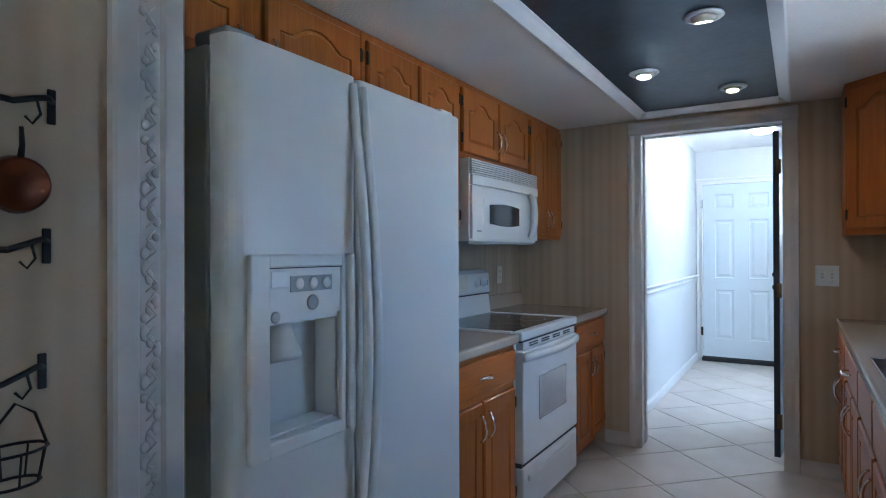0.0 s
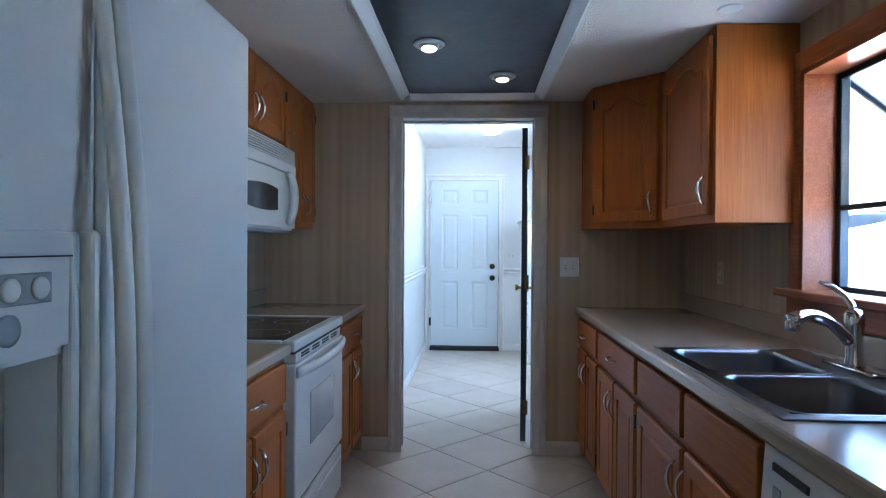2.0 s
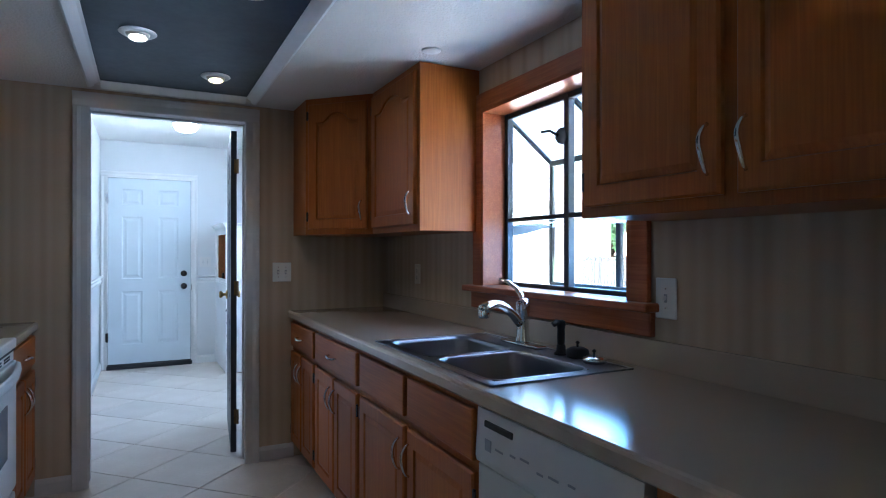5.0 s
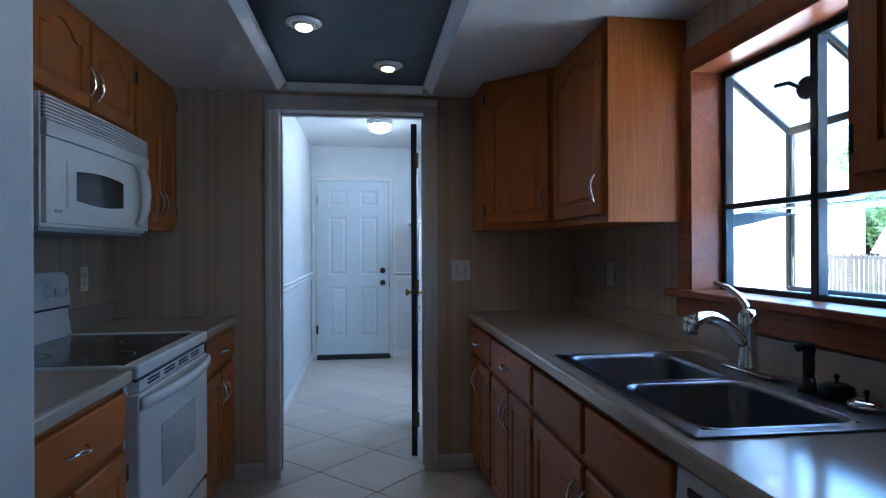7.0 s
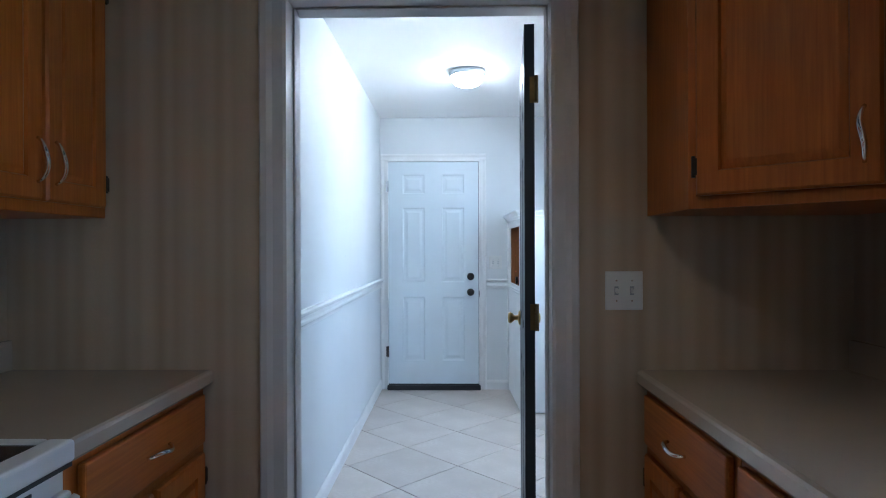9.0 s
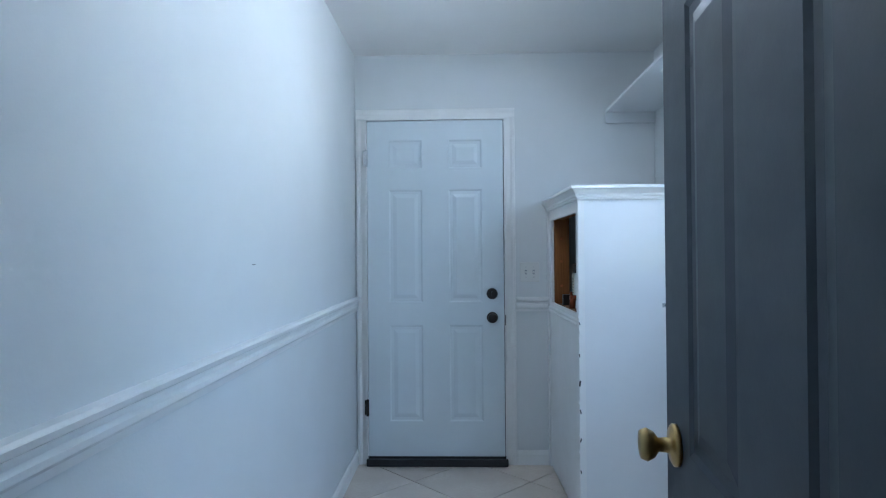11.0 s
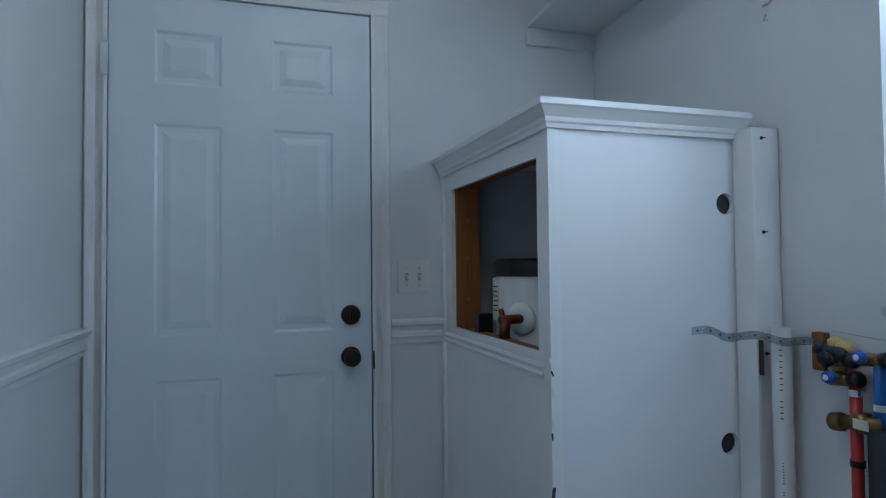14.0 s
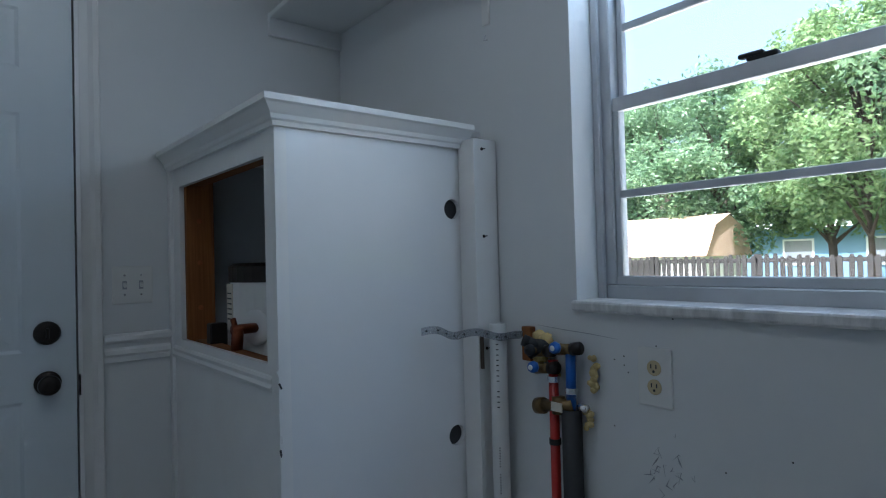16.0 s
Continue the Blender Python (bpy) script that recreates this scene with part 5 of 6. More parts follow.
def pot_hook(y, z, kind):
    o = thing("pot_rack_hook", pose(-0.585, y, z), "black iron swing hook on the papered wall", "pot hook", "iron hooks on the dining wall")
    part("back_plate", box_bm(0.0, 0.005, -0.006, 0.006, -0.026, 0.026, 0.002, 2), IRON, o)
    part("arm", tube([(0.006, 0, 0.006), (0.014, -0.010, 0.010), (0.022, -0.03, 0.004), (0.026, -0.06, -0.006), (0.03, -0.12, -0.002)], 0.0045, 8), IRON, o, smooth=True)
    part("hook", tube([(0.022, -0.028, 0.002), (0.024, -0.024, -0.018), (0.018, -0.032, -0.032), (0.014, -0.040, -0.022)], 0.0020, 6), IRON, o, smooth=True)
    return o


pot_hook(0.247, 1.496, 0)
pot_hook(0.240, 1.290, 0)
pot_hook(0.234, 1.107, 0)
pn = thing("copper_pan", pose(-0.572, 0.198, 1.376), "small copper pan hanging from an iron hook", "pan")
part("pan_body", moved(lathe([(0.032, 0.0), (0.037, 0.004), (0.041, 0.022), (0.039, 0.023), (0.035, 0.006), (0.02, 0.004)], 28), pose(0.02, 0, 0, 0, -90, 0)), COPPER, pn, smooth=True)
part("pan_handle", tube([(0.008, 0, 0.030), (0.010, 0.002, 0.055), (0.012, 0.0, 0.080)], [0.005, 0.004, 0.003], 8), IRON, pn, smooth=True)
wb = thing("wire_basket", pose(-0.545, 0.178, 0.968), "black wire basket hanging on the papered wall", "basket")
for zz, s in ((0.0, 0.8), (0.045, 1.0)):
    part("wire_ring", tube([(0.032 * s * math.cos(a), 0.045 * s * math.sin(a), zz) for a in [2 * math.pi * i / 16 for i in range(17)]], 0.0022, 6), IRON, wb)
for i in range(8):
    a = 2 * math.pi * i / 8
    part("wire", tube([(0.0256 * math.cos(a), 0.036 * math.sin(a), 0.0), (0.032 * math.cos(a), 0.045 * math.sin(a), 0.045)], 0.0015, 5), IRON, wb)
part("wire_bail", tube([(0.0, 0.045, 0.045), (0.0, 0.03, 0.09), (-0.01, 0.01, 0.105), (0.0, -0.045, 0.045)], 0.002, 6), IRON, wb)


# ---- utility room ----
def prof_crown(s):
    return [(0, 0.0), (s * 0.012, 0.0), (s * 0.014, 0.010), (s * 0.018, 0.014), (s * 0.020, 0.024), (s * 0.036, 0.044), (s * 0.042, 0.048), (s * 0.042, 0.062), (0, 0.062)]


def heater_closet():
    x0, x1, y0, H = 0.482, 1.03, 6.45, 1.492
    o = thing("heater_closet", pose(0, 0, 0), "white panelled water heater closet with an open hatch", "closet")

    def skewed(bm):
        for v in bm.verts:
            if v.co.x < x0 + 0.06:
                v.co.x += 0.019 * (YE - v.co.y) / (YE - y0)
        return bm

    oy0, oy1, oz0, oz1 = 6.512, 7.15, 0.965, 1.436
    # front board with two round holes and a rough cut at the foot
    holes = [(0.997, 1.326, 0.027), (0.995, 0.717, 0.027)]
    part("front_panel", skewed(wall_with_holes("x", y0, y0 + 0.014, x0 + 0.0125, 1.029, 0.012, H, [(0.90, 1.029, 0.012, 0.36), (0.965, 1.029, 0.685, 0.749), (0.965, 1.029, 1.294, 1.358)])), GLOSS_WHITE, o, "white gloss front panel")
    for cx, cz, r in holes:
        bm = bmesh.new()
        n = 32
        inn = [bm.verts.new((cx + r * math.cos(2 * math.pi * i / n), y0, cz + r * math.sin(2 * math.pi * i / n))) for i in range(n)]
        back = [bm.verts.new((v.co.x, y0 + 0.014, v.co.z)) for v in inn]
        out = []
        for i in range(n):
            a = 2 * math.pi * i / n
            k = 0.032 / max(abs(math.cos(a)), abs(math.sin(a)))
            out.append(bm.verts.new((min(1.029, max(0.965, 0.997 + k * math.cos(a))), y0, cz + k * math.sin(a))))
        for i in range(n):
            bm.faces.new((out[i], out[(i + 1) % n], inn[(i + 1) % n], inn[i]))
            bm.faces.new((inn[i], inn[(i + 1) % n], back[(i + 1) % n], back[i]))
        part("hole_rim", bm, GLOSS_WHITE, o)
        # dark disc close behind the hole, in place of the shade inside
        part("hole_shade", extrude_profile([(cx + (r + 0.004) * math.cos(2 * math.pi * i / 20), cz + (r + 0.004) * math.sin(2 * math.pi * i / 20)) for i in range(20)], "y", y0 + 0.0145, y0 + 0.017), DARK_GAP, o)
    part("side_panel", skewed(wall_with_holes("y", x0 - 0.002, x0 + 0.012, y0 + 0.0005, YE - 0.002, 0.012, H, [(oy0, oy1, oz0, oz1)])), WHITE_TRIM, o, "white side panel with a square hatch")
    part("corner_bead", skewed(extrude_profile([(x0 - 0.006, y0 - 0.004), (x0 + 0.022, y0 - 0.004), (x0 + 0.022, y0), (x0 - 0.002, y0), (x0 - 0.002, y0 + 0.03), (x0 - 0.006, y0 + 0.03)], "z", 0.0, H)), WHITE_TRIM, o)
    part("hatch_moulding", skewed(extrude_profile([(x0 - 0.002, 0.905), (x0 - 0.009, 0.907), (x0 - 0.012, 0.916), (x0 - 0.007, 0.924), (x0 - 0.010, 0.934), (x0 - 0.006, 0.940), (x0 - 0.002, 0.942)], "y", y0 + 0.03, YE - 0.01)), WHITE_TRIM, o)
    part("wall_batten", box_bm(x0 - 0.012, x0 + 0.01, YE - 0.032, YE - 0.003, 0.0, H, 0.004, 2), WHITE_TRIM, o)
    # crown moulding round the top, front and side
    pr = [(-a, H + b) for a, b in prof_crown(-1)]
    cb = bmesh.new()
    rows_ = [[cb.verts.new(v) for v in ((x0 - a, YE - 0.002, z), (x0 - a, y0 - a, z), (1.05, y0 - a, z))] for a, z in pr]
    for k in range(len(rows_)):
        p, q = rows_[k], rows_[(k + 1) % len(rows_)]
        for c in range(2):
            cb.faces.new((p[c], p[c + 1], q[c + 1], q[c]))
    cb.faces.new([r[0] for r in rows_])
    cb.faces.new([r[2] for r in rows_][::-1])
    bmesh.ops.recalc_face_normals(cb, faces=cb.faces[:])
    part("crown", skewed(cb), WHITE_TRIM, o, "white crown moulding")
    part("top", box_bm(x0, XUR - 0.002, y0, YE - 0.002, H + 0.04, H + 0.056), WHITE_TRIM, o)
    # raw pine framing inside
    part("stud", box_bm(x0 + 0.016, x0 + 0.10, oy1 - 0.012, YE - 0.01, 0.02, H, 0.002, 1), PINE, o, "raw pine stud")
    part("stud", box_bm(x0 + 0.034, x0 + 0.07, y0 + 0.016, y0 + 0.05, 0.02, H), PINE, o, "raw pine stud")
    part("cross_rail", box_bm(x0 + 0.034, x0 + 0.07, y0 + 0.05, oy1 - 0.013, oz0 - 0.09, oz0 - 0.004), PINE, o, "raw pine rail")
    part("cross_rail", box_bm(x0 + 0.034, x0 + 0.07, y0 + 0.05, oy1 - 0.013, oz1 + 0.004, H), PINE, o, "raw pine rail")
    for zz in (1.06, 1.2, 1.33):
        part("knot", moved(lathe([(0.008, 0), (0.007, 0.0006), (0.002, 0.001)], 12), pose(x0 + 0.055, oy1 - 0.0125, zz, 90, 0, 0)), OAK_R, o)
    # loose paint and chips along the worn front corner
    random.seed(9)
    for k in range(26):
        z = 0.95 - k * 0.033 + random.uniform(-0.01, 0.01)
        s = random.uniform(0.3, 1.0) * (1.4 if k < 6 else 1)
        part("paint_chip", moved(box_bm(-0.004 * s, 0.004 * s, -0.0015, 0.0015, -0.014 * s, 0.014 * s, 0.0008, 1), pose(x0 + 0.015 + random.uniform(-0.002, 0.004), y0 - 0.004, z, random.uniform(-8, 8), random.uniform(-25, 25), random.uniform(-30, 30))), DARK_GAP if k % 4 == 1 else WHITE_TRIM, o)
    return o


heater_closet()

wh = thing("water_heater", pose(0.77, 6.93, 0.0), "white tank water heater with a dark top inside the closet", "water heater")
part("tank", lathe([(0.20, 0.01), (0.20, 1.14), (0.19, 1.15)], 40), WHITE_PLASTIC, wh, smooth=False)
part("top_cap", lathe([(0.205, 1.14), (0.205, 1.185), (0.19, 1.195), (0.02, 1.197)], 40), BRONZE, wh, "dark top cap")
part("relief_valve", join(tube([(-0.165, -0.10, 1.015), (-0.245, -0.11, 1.015)], 0.014, 12), tube([(-0.23, -0.11, 1.015), (-0.235, -0.11, 0.955)], 0.016, 12), tube([(-0.235, -0.11, 1.015), (-0.24, -0.10, 1.045)], 0.008, 8)), COPPER, wh, "tarnished relief valve", smooth=True)
part("escutcheon", moved(lathe([(0.05, -0.02), (0.05, 0.0), (0.048, 0.004), (0.02, 0.006)], 24), pose(-0.176, -0.10, 1.015, 0, -90, 30)), WHITE_PLASTIC, wh, smooth=True)
part("energy_label", box_bm(-0.2015, -0.195, 0.015, 0.06, 1.0, 1.135), ALMOND, wh, "paper label with fine print")
for k in range(6):
    part("print_line", box_bm(-0.2022, -0.2016, 0.02, 0.055, 1.03 + k * 0.015, 1.034 + k * 0.015), INK, wh)
part("drain_box", box_bm(-0.25, -0.20, 0.06, 0.10, 0.86, 1.02, 0.004, 1), BRONZE, wh, "dark control box")
part("vent_pipe", tube([(0, -0.03, 1.19), (0, -0.03, 1.30)], 0.02, 12), BRASS, wh)

# upright board beside the closet
bd = thing("upright_board", pose(0, 0, 0), "white painted board nailed upright beside the closet", "board")
part("board", box_bm(1.022, 1.106, 6.385, 6.449, 0.42, 1.512, 0.002, 1), WHITE_TRIM, bd)
part("edge_strip", box_bm(1.020, 1.034, 6.382, 6.386, 0.42, 1.51, 0.0008, 1), WHITE_TRIM, bd)
for z in (1.485, 1.25, 0.95):
    part("nail", moved(lathe([(0.0045, 0), (0.0045, 0.002), (0.0015, 0.003)], 10), pose(1.052, 6.3853, z, 90, 0, 0)), BRONZE, bd)
    part("nail_shank", tube([(1.052, 6.385, z), (1.062, 6.381, z + 0.001)], 0.0014, 5), BRONZE, bd)

# standpipe with printed letters
PX, PY, PR = 1.056, 6.345, 0.0225
pp = thing("drain_pipe", pose(PX, PY, 0), "white plastic drain standpipe with black printing", "pipe")
part("pipe", lathe([(PR, 0.0), (PR, 1.018), (PR - 0.004, 1.018), (PR - 0.004, 0.9)], 28), PVC, pp, smooth=False)
part("lower_fitting", lathe([(0.03, 0.0), (0.031, 0.09), (0.026, 0.10), (0.0235, 0.11)], 28), PVC, pp, smooth=False)


# runs downwards on the side facing the room
for k, wl in enumerate((9, 4)):
    for c in range(wl):
        part("print_mark", moved(box_bm(-0.0034, 0.0034, -PR - 0.0004, -PR + 0.001, -0.0013, 0.0013), pose(0, 0, 0.98 - (c + 10 * k) * 0.0135, 0, 0, -52)), INK, pp)
for k in range(56):
    part("print_mark", moved(box_bm(-0.0019, 0.0019, -PR - 0.0004, -PR + 0.001, -0.0011, 0.0011), pose(0, 0, 0.70 - k * 0.0068 - 0.014 * (k // 8), 0, 0, -52)), INK, pp)

shm = thing("wood_shim", pose(1.026, 6.372, 0.90), "thin dark wooden shim beside the drain pipe", "shim")
part("sliver", box_bm(-0.003, 0.003, -0.002, 0.009, 0.0, 0.105, 0.001, 1), BRANCH, shm)

# perforated strap from the closet to the wall, wavy
stp = thing("pipe_strap", pose(0, 0, 0), "bent perforated galvanised strap tied across the pipe", "metal strap")
sb = bmesh.new()
pts = []
for i in range(33):
    s = i / 32
    pts.append(Vector((0.865 + 0.235 * s, 6.425 - 0.147 * s - 0.012 * math.sin(s * math.pi * 4) * (1 - s), 1.008 - 0.022 * s + 0.008 * math.sin(s * 15) * (1 - 0.6 * s))))
a_ = [sb.verts.new(p + Vector((0, 0, -0.010))) for p in pts]
b_ = [sb.verts.new(p + Vector((0, 0, 0.010))) for p in pts]
for i in range(32):
    sb.faces.new((a_[i], a_[i + 1], b_[i + 1], b_[i]))
bmesh.ops.solidify(sb, geom=sb.faces[:], thickness=0.0015)
part("strap", sb, GALV, stp)
for i in range(1, 32, 3):
    p = pts[i]
    part("strap_hole", moved(lathe([(0.0024, 0), (0.0024, 0.0005), (0.001, 0.0007)], 8), pose(p.x, p.y - 0.0026, p.z, 90, 0, -28)), INK, stp)


def pipe_valves():
    o = thing("laundry_valves", pose(0, 0, 0), "laundry hose valves with red and blue pipes at the wall", "valve set")
    part("wood_block", box_bm(1.088, XUR - 0.001, 6.26, 6.292, 0.925, 1.012, 0.002, 1), PINE, o, "raw wood block")
    red = part("hot_pipe", tube([(1.075, 6.176, 0.94), (1.074, 6.176, 0.5), (1.078, 6.17, 0.03)], 0.012, 12), RED_PEX, o, "red water pipe", smooth=True)
    part("cold_pipe", tube([(1.075, 6.122, 0.965), (1.075, 6.124, 0.82)], 0.012, 12), BLUE_PEX, o, "blue water pipe", smooth=True)
    part("insulated_pipe", tube([(1.078, 6.126, 0.83), (1.078, 6.126, 0.4), (1.08, 6.13, 0.03)], 0.024, 14), RUBBER, o, "black foam pipe sleeve", smooth=True)
    for (y, z), col in (((6.215, 0.965), RUBBER), ((6.135, 0.978), BLUE_PEX), ((6.205, 0.925), BLUE_PEX)):
        v = part("valve_body", join(tube([(1.075, y + 0.028, z - 0.012), (1.07, y - 0.026, z - 0.004)], 0.013, 12), tube([(1.10, y, z - 0.008), (1.045, y, z)], 0.010, 12)), OLD_BRASS, o, "dull brass valve body", smooth=True)
        part("valve_knob", moved(lathe([(0.007, 0), (0.014, 0.003), (0.015, 0.010), (0.012, 0.018), (0.004, 0.019)], 8), pose(1.045, y, z, 0, -90, 0)), col, v, "plastic valve handle", smooth=True)
        part("knob_cap", moved(lathe([(0.007, 0.018), (0.006, 0.0205), (0.003, 0.021)], 12), pose(1.045, y, z, 0, -90, 0)), WHITE_PLASTIC if col is BLUE_PEX else RUBBER, v, smooth=True)
        part("hose_thread", tube([(1.07, y - 0.024, z - 0.004), (1.068, y - 0.046, z)], 0.0155, 14), BRONZE, v, smooth=True)
    part("hose_bib", join(tube([(1.10, 6.208, 0.968), (1.052, 6.212, 0.972)], 0.018, 16), tube([(1.062, 6.208, 0.972), (1.044, 6.236, 0.985)], 0.013, 14), tube([(1.048, 6.229, 0.981), (1.041, 6.241, 0.987)], 0.0145, 14), tube([(1.06, 6.214, 0.965), (1.046, 6.230, 0.948)], 0.012, 12)), RUBBER, o, "dark hose connection set in foam", smooth=True)
    part("fitting_tag", box_bm(1.054, 1.0565, 6.135, 6.168, 0.824, 0.845), ALMOND, o, "pale paper tag")
    part("brass_tee", join(tube([(1.072, 6.215, 0.825), (1.07, 6.115, 0.842)], 0.015, 14), tube([(1.072, 6.228, 0.822), (1.072, 6.205, 0.826)], 0.020, 14), tube([(1.072, 6.16, 0.815), (1.072, 6.16, 0.855)], 0.016, 14)), OLD_BRASS, o, "dull brass tee fitting", smooth=True)
    part("pipe_stub", tube([(1.082, 6.108, 0.838), (1.086, 6.085, 0.836)], 0.010, 10), GALV, o, smooth=True)
    for z, y in ((0.895, 6.176), (0.745, 6.176), (0.875, 6.122)):
        part("crimp_ring", tube([(1.075, y, z - 0.007), (1.075, y, z + 0.007)], 0.0145, 14), IRON if z < 0.8 else GALV, o)
    random.seed(12)
    for cx, cy, cz, n, s in ((1.092, 6.222, 0.965, 12, 0.018), (1.095, 6.198, 0.912, 7, 0.013), (1.10, 6.078, 0.94, 6, 0.008), (1.094, 6.074, 0.912, 6, 0.008), (1.092, 6.073, 0.885, 6, 0.008), (1.092, 6.088, 0.822, 7, 0.008), (1.09, 6.086, 0.802, 5, 0.007)):
        lumps = []
        for k in range(n):
            b = bmesh.new()
            bmesh.ops.create_icosphere(b, subdivisions=2, radius=s * random.uniform(0.7, 1.2))
            for v in b.verts:
                v.co += v.co.normalized() * noise.noise(v.co * 90 + Vector((k, cx, cz))) * s * 0.35
            lumps.append(moved(b, pose(cx + random.uniform(-0.004, 0.004), cy + random.uniform(-1, 1) * s, cz + random.uniform(-1.6, 1.6) * s)))
        part("foam_lump", join(*lumps), FOAM, o, "yellow foam sealant", smooth=True)


pipe_valves()

# shelf over the closet, with cleat and brace
sh = thing("wall_shelf", pose(0, 0, 0), "white painted board shelf high on the wall", "shelf")
part("board", box_bm(0.82, XUR - 0.001, 4.6, YE - 0.001, 2.076, 2.094, 0.002, 1), WHITE_WALL, sh)
part("cleat", box_bm(0.818, XUR - 0.001, YE - 0.02, YE - 0.001, 2.012, 2.0755, 0.002, 1), WHITE_WALL, sh)
part("brace", tube([(0.87, 6.41, 2.066), (1.10, 6.41, 1.915)], 0.010, 4), WHITE_TRIM, sh)
part("wall_clip", box_bm(XUR - 0.008, XUR - 0.001, 6.395, 6.425, 1.84, 1.92, 0.002, 1), WHITE_TRIM, sh)
part("wall_clip", tube([(XUR - 0.002, 6.41, 1.80), (XUR - 0.014, 6.41, 1.795), (XUR - 0.012, 6.405, 1.81)], 0.0025, 6), GALV, sh)

# flush ceiling lamp
LX, LY = 0.085, 5.88
cl = thing("ceiling_light", pose(LX, LY, UCEIL), "lit frosted dome ceiling light with a nickel band", "ceiling light")
part("band", lathe([(0.105, -0.001), (0.118, -0.001), (0.120, -0.012), (0.116, -0.034), (0.108, -0.036)], 36), ALU, cl, smooth=True)
part("dome", lathe([(0.1075, -0.030), (0.107, -0.036), (0.100, -0.062), (0.082, -0.084), (0.05, -0.098), (0.004, -0.103)], 36), DOME, cl, "glowing frosted glass dome", smooth=True)

# old marks on the walls, each with a shape of its own
random.seed(21)
mk = thing("wall_scuff", pose(XUR, 5.9, 0.755), "dark scrape marks and nail holes on the white wall", "scuff mark")
for k in range(20):
    y, z = random.gauss(0.0, 0.026), random.gauss(-0.02, 0.035)
    part("scrape", tube([(-0.0004, y, z), (-0.0006, y + random.uniform(-0.012, 0.012), z + random.uniform(-0.016, 0.006)), (-0.0004, y + random.uniform(-0.012, 0.02), z - random.uniform(0.0, 0.028))], [0.0003, random.choice((0.0006, 0.0008, 0.0012, 0.0018)), 0.0003], 5), GREY_PLASTIC, mk)
for y, z in ((0.10, 0.19), (0.125, 0.20), (0.09, 0.175), (0.02, 0.24), (0.13, 0.05), (-0.12, 0.01), (-0.24, 0.06), (0.10, 0.21), (-0.02, 0.30)):
    part("nail_hole", moved(lathe([(0.0018, 0), (0.0017, 0.0006), (0.0006, 0.0008)], 10), pose(-0.0002, y, z, 0, -90, 0)), INK, mk)
part("pencil_line", tube([(-0.0003, 0.355, 0.262), (-0.0005, 0.27, 0.256), (-0.0004, 0.19, 0.252), (-0.0003, 0.115, 0.246)], [0.0005, 0.0011, 0.0009, 0.0004], 5), GREY_PLASTIC, mk, "thin dark score line")
nl = thing("wall_nail", pose(XUL, 5.505, 1.22), "small bent nail in the white wall", "nail")
part("shank", tube([(0, 0, 0), (0.005, 0.003, -0.001), (0.006, 0.012, 0.0)], 0.0009, 6), BRONZE, nl)


# ---- outside ----
def fence():
    o = thing("picket_fence", pose(12.6, 0, -0.45), "weathered grey board fence across the yard, coloured darker for shade", "fence")
    random.seed(31)
    base = mesh_of("fence_picket", extrude_profile([(-0.046, 0), (0.046, 0), (0.046, 1.50), (0.028, 1.56), (-0.028, 1.56), (-0.046, 1.50)], "x", 0.0, 0.02), FENCE)
    y = 1.0
    while y < 15.4:
        ob = new("fence_picket", base)
        ob.parent = o
        ob.matrix_basis = pose(random.uniform(-0.01, 0.01), y, random.uniform(-0.05, 0.03), random.uniform(-1, 1), 0, 0)
        y += 0.145
    for z in (0.35, 1.4):
        part("fence_rail", box_bm(0.025, 0.07, 0.9, 15.4, z, z + 0.09), FENCE, o)
    for k in range(6):
        part("fence_post", box_bm(0.025, 0.12, 1.0 + k * 2.4, 1.1 + k * 2.4, 0, 1.58), FENCE, o)


fence()


def shed():
    o = thing("garden_shed", pose(15.6, 13.3, -0.62), "garden shed with a tan shingled barn roof behind the fence", "shed")
    part("wall", box_bm(0, 2.6, 0, 3.3, 0, 1.75), STUCCO_W, o)
    part("roof_core", extrude_profile([(-0.15, 1.70), (0.42, 2.55), (1.3, 2.90), (2.18, 2.55), (2.75, 1.70)], "y", -0.1, 3.4), SHINGLE, o)
    n = 13
    for k in range(n):
        s0, s1 = k / n, (k + 1) / n + 0.015

        def at(s):
            return (-0.15 + 0.57 * s / 0.62, 1.70 + 0.85 * s / 0.62) if s < 0.62 else (0.42 + 0.88 * (s - 0.62) / 0.38, 2.55 + 0.35 * (s - 0.62) / 0.38)

        (xa, za), (xb, zb) = at(s0), at(min(1, s1))
        part("shingle_course", extrude_profile([(xa - 0.03, za + 0.01), (xa - 0.025, za + 0.035), (xb, zb + 0.018), (xb, zb)], "y", -0.16, 3.46), SHINGLE, o)
    part("door", box_bm(-0.03, 0.0, 1.3, 2.4, 0.05, 1.6), FENCE, o)


shed()


def house(x, y, w, d, h, mat, roofmat, label, rise, hip=0.0):
    o = thing("house", pose(x, y, -0.45), label, "house")
    part("wall", box_bm(0, d, 0, w, 0, h), mat, o)
    part("roof", extrude_profile([(-0.5, h - 0.05), (d / 2, h + rise), (d + 0.5, h - 0.05)], "y", -0.5, w + 0.5), roofmat, o)
    for k in range(max(1, int(w // 3))):
        yy = 1.0 + k * 3.0
        wd = part("window", box_bm(-0.04, 0.03, yy, yy + 1.2, 1.0, 2.1), WHITE_TRIM, o)
        part("pane", box_bm(-0.05, -0.04, yy + 0.08, yy + 1.12, 1.08, 2.02), TINT_GLASS, wd)
    return o


house(27.0, 10.5, 11.0, 8.0, 2.6, STUCCO_B, ROOF_W, "pale blue single-storey house with a white roof", 1.2)
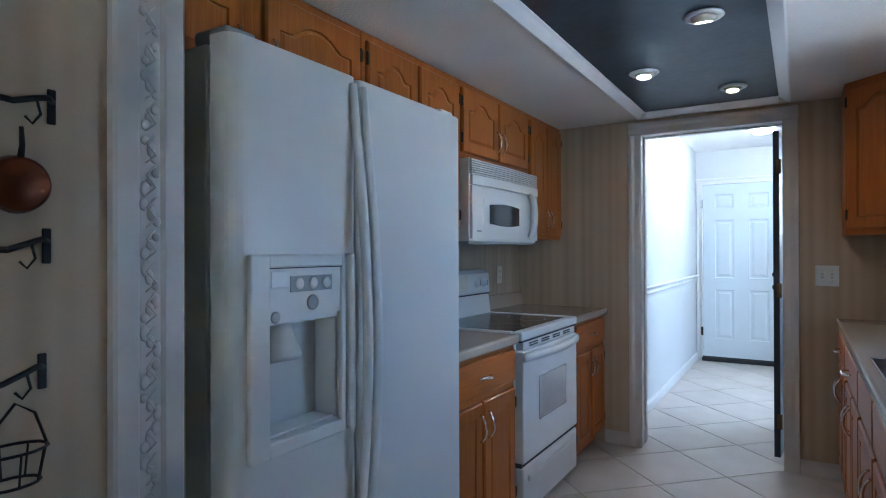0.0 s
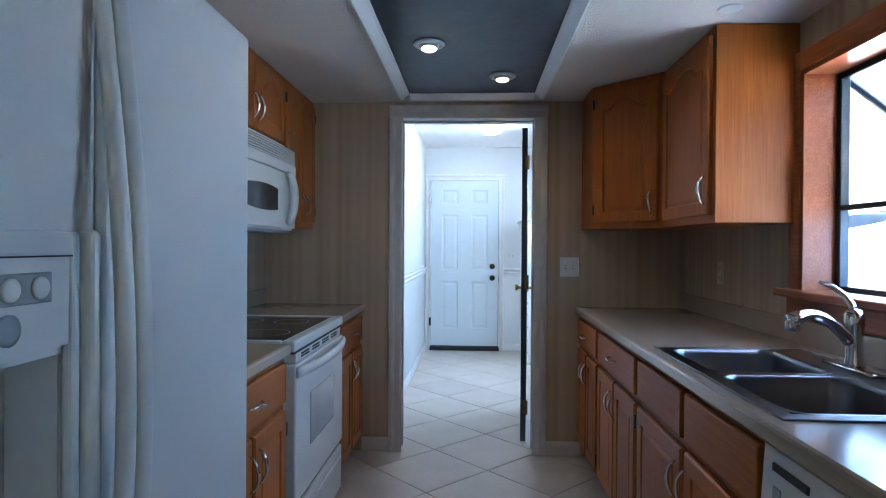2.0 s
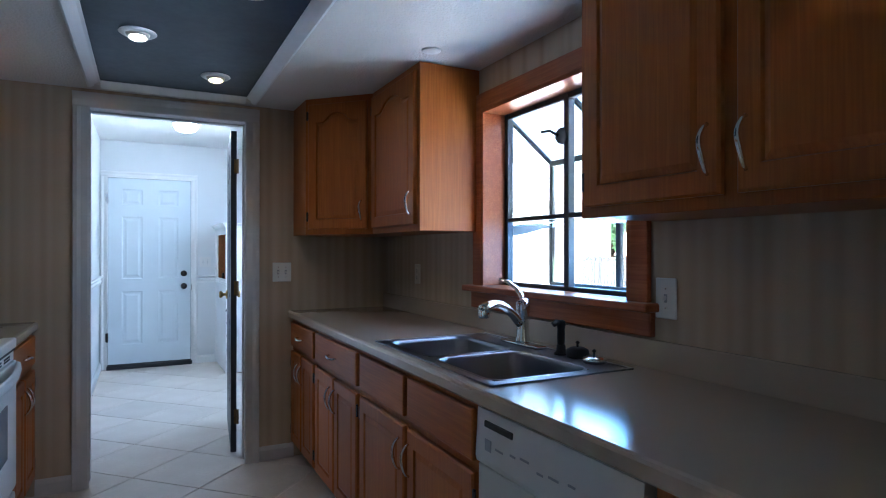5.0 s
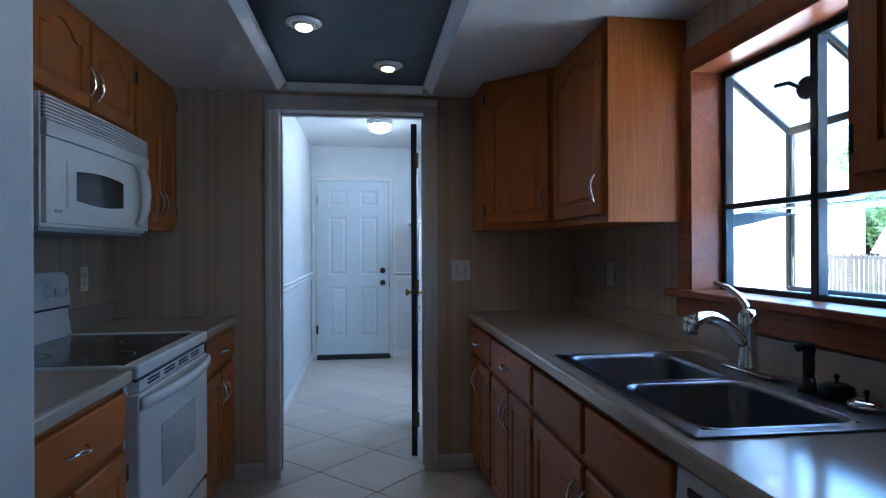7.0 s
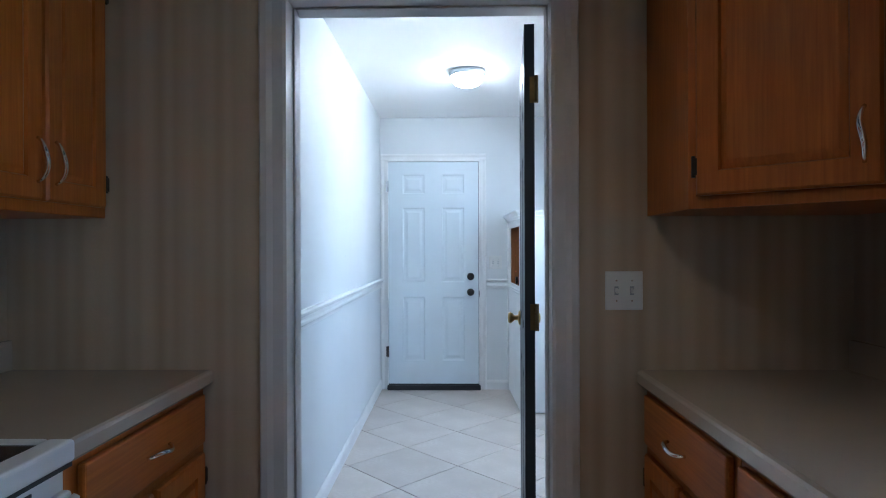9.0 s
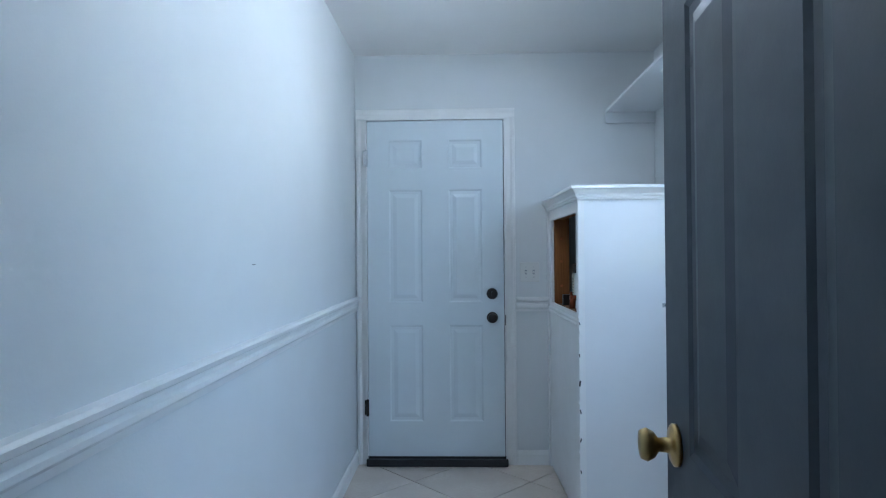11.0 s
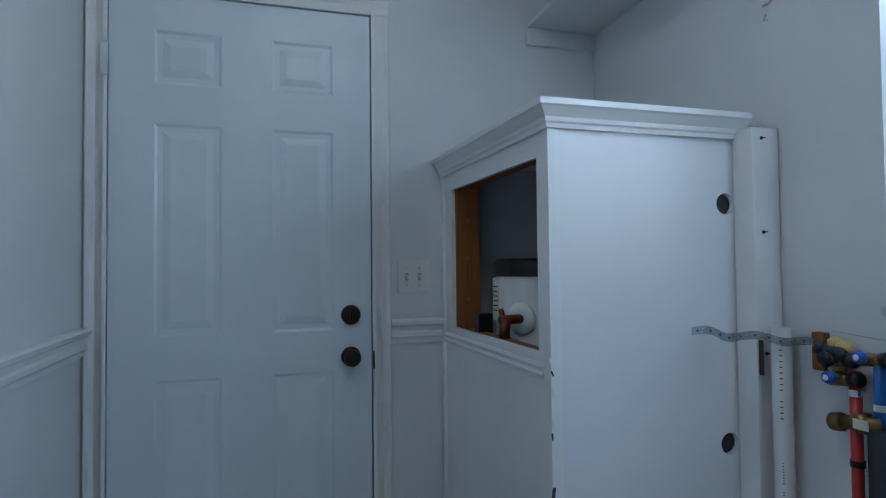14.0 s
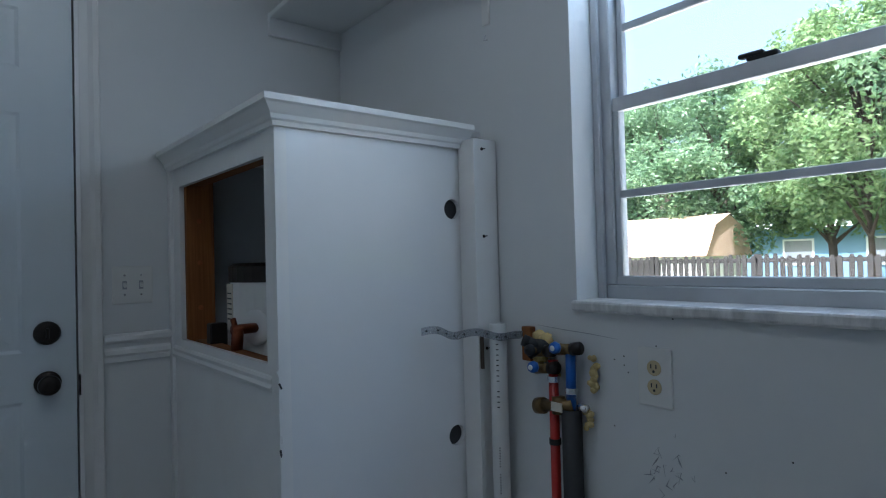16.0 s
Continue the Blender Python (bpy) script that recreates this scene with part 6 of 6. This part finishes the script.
# the next two are added; their white walls stand for overexposed daylight
house(9.0, 18.2, 10.0, 7.6, 3.6, STUCCO_W, ROOF_W, "white house added to whiten the garden window view", 1.6)
house(4.6, 12.9, 13.0, 4.2, 2.7, STUCCO_W, ROOF_W, "white house added where the window view is washed out", 1.4)


def leaf_cloud(rng, clusters, leaves, size):
    """Many small folded leaves round cluster centres, as one mesh."""
    verts, faces = [], []
    for c, r in clusters:
        for k in range(leaves):
            d = Vector((rng.gauss(0, 1), rng.gauss(0, 1), rng.gauss(0, 0.8)))
            p = Vector(c) + d.normalized() * r * rng.random() ** 0.45
            a = Vector((rng.gauss(0, 1), rng.gauss(0, 1), rng.gauss(0, 0.6))).normalized()
            b = a.cross(Vector((rng.gauss(0, 1), rng.gauss(0, 1), rng.gauss(0, 1)))).normalized()
            s = size * rng.uniform(0.6, 1.5)
            i = len(verts)
            verts += [p - a * s, p + b * s * 0.45 + a * s * 0.1, p + a * s, p - b * s * 0.45 + a * s * 0.1]
            faces.append((i, i + 1, i + 2, i + 3))
    return verts, faces


def tree(x, y, height, spread, mat, label, seed, trunk_r=0.14, low=0.25, n=64, leaves=380, size=0.08):
    rng = random.Random(seed)
    o = thing("tree", pose(x, y, -0.45), label, "tree", "trees behind the fence")
    tr = part("trunk", tube([(0, 0, 0), (0.05, 0.03, height * 0.2), (0.0, 0.1, height * 0.45), (0.1, 0.05, height * 0.75)], [trunk_r, trunk_r * 0.8, trunk_r * 0.55, 0.03], 9), BRANCH, o, smooth=True)
    cl_, limbs = [], []
    for k in range(n):
        a, u = rng.uniform(0, 6.283), rng.random()
        z = height * (low + (1 - low) * u)
        rr = spread * math.sin(math.pi * (0.12 + 0.82 * u)) ** 0.7 * rng.uniform(0.35, 1.0)
        c = (rr * math.cos(a), rr * math.sin(a), z)
        cl_.append((c, spread * rng.uniform(0.17, 0.34)))
        if k % 3 == 0:
            limbs.append(tube([(0.03, 0.06, z * 0.62), (c[0] * 0.5, c[1] * 0.5, z * 0.84), c], [0.05, 0.03, 0.010], 6))
    part("limbs", join(*limbs), BRANCH, o)
    v, f = leaf_cloud(rng, cl_, leaves, size)
    me = bpy.data.meshes.new("crown")
    me.from_pydata(v, [], f)
    me.materials.append(mat)
    cr = new("crown", me)
    cr.parent = o
    return o


tree(21.2, 17.6, 7.6, 3.0, LEAF_A, "leafy green tree behind the shed", 1)
tree(19.0, 14.2, 7.0, 2.8, LEAF_A, "leafy green tree behind the shed", 2)
tree(23.0, 20.5, 8.0, 3.4, LEAF_A, "tall dark green tree in the far yard", 3)
tree(18.2, 11.0, 6.6, 2.4, LEAF_B, "sunlit yellow-green tree behind the fence", 4, low=0.36)
tree(15.2, 9.3, 6.8, 2.3, LEAF_B, "sunlit yellow-green tree behind the fence", 5, trunk_r=0.08, size=0.07, low=0.36)
tree(14.2, 7.3, 7.6, 2.3, LEAF_A, "tall green tree close behind the fence", 6, trunk_r=0.10, size=0.07, low=0.38)
tree(22.0, 9.0, 8.5, 3.0, LEAF_B, "tall yellow-green tree in the far yard", 7, low=0.4)
tree(30.0, 28.0, 9.0, 4.5, LEAF_A, "large green tree far off", 8, size=0.2)


# ---- floor tiles ----
def clip_poly(poly, x0, x1, y0, y1):
    def cut(p, inside, cross):
        out = []
        for i in range(len(p)):
            a, b = p[i - 1], p[i]
            if inside(b):
                if not inside(a):
                    out.append(cross(a, b))
                out.append(b)
            elif inside(a):
                out.append(cross(a, b))
        return out

    for ax, v, s in ((0, x0, 1), (0, x1, -1), (1, y0, 1), (1, y1, -1)):
        if not poly:
            return poly

        def inside(q):
            return s * (q[ax] - v) >= 0

        def cross(a, b):
            t = (v - a[ax]) / (b[ax] - a[ax])
            return (a[0] + t * (b[0] - a[0]), a[1] + t * (b[1] - a[1]))

        poly = cut(poly, inside, cross)
    return poly


def tile_mesh(poly):
    cx, cy = sum(p[0] for p in poly) / len(poly), sum(p[1] for p in poly) / len(poly)
    bm = bmesh.new()
    rings = [[bm.verts.new((x, y, -0.0074)) for x, y in poly], [bm.verts.new((x, y, -0.002)) for x, y in poly],
             [bm.verts.new((cx + (x - cx) * 0.991, cy + (y - cy) * 0.991, 0.0)) for x, y in poly]]
    n = len(poly)
    for a, b in zip(rings, rings[1:]):
        for i in range(n):
            bm.faces.new((a[i], a[(i + 1) % n], b[(i + 1) % n], b[i]))
    bm.faces.new(rings[-1])
    bmesh.ops.recalc_face_normals(bm, faces=bm.faces[:])
    return bm


floor_ob = bpy.data.objects["floor"]
HD, GAP = 0.319, 0.0035
whole = None
AX0, AX1, AY0, AY1 = -1.36, 1.17, -1.2, 7.245
for i in range(-8, 12):
    for j in range(-18, 16):
        if (i + j) % 2:
            continue
        cx, cy = 0.012 + i * HD, 3.79 + j * HD
        r = HD - GAP
        poly = [(cx + r, cy), (cx, cy + r), (cx - r, cy), (cx, cy - r)]
        cl_p = clip_poly(poly, AX0, AX1, AY0, AY1)
        if len(cl_p) < 3:
            continue
        area = abs(sum(cl_p[k - 1][0] * cl_p[k][1] - cl_p[k][0] * cl_p[k - 1][1] for k in range(len(cl_p)))) / 2
        if area < 0.002:
            continue
        if area > 0.999 * 2 * r * r:
            if whole is None:
                whole = mesh_of("floor_tile", tile_mesh([(r, 0), (0, r), (-r, 0), (0, -r)]), TILE)
            ob = new("floor_tile", whole)
            ob.matrix_basis = pose(cx, cy, 0)
        else:
            ob = new("floor_tile", mesh_of("floor_tile", tile_mesh([(x - cx, y - cy) for x, y in cl_p]), TILE))
            ob.matrix_basis = pose(cx, cy, 0)
        ob.parent = floor_ob
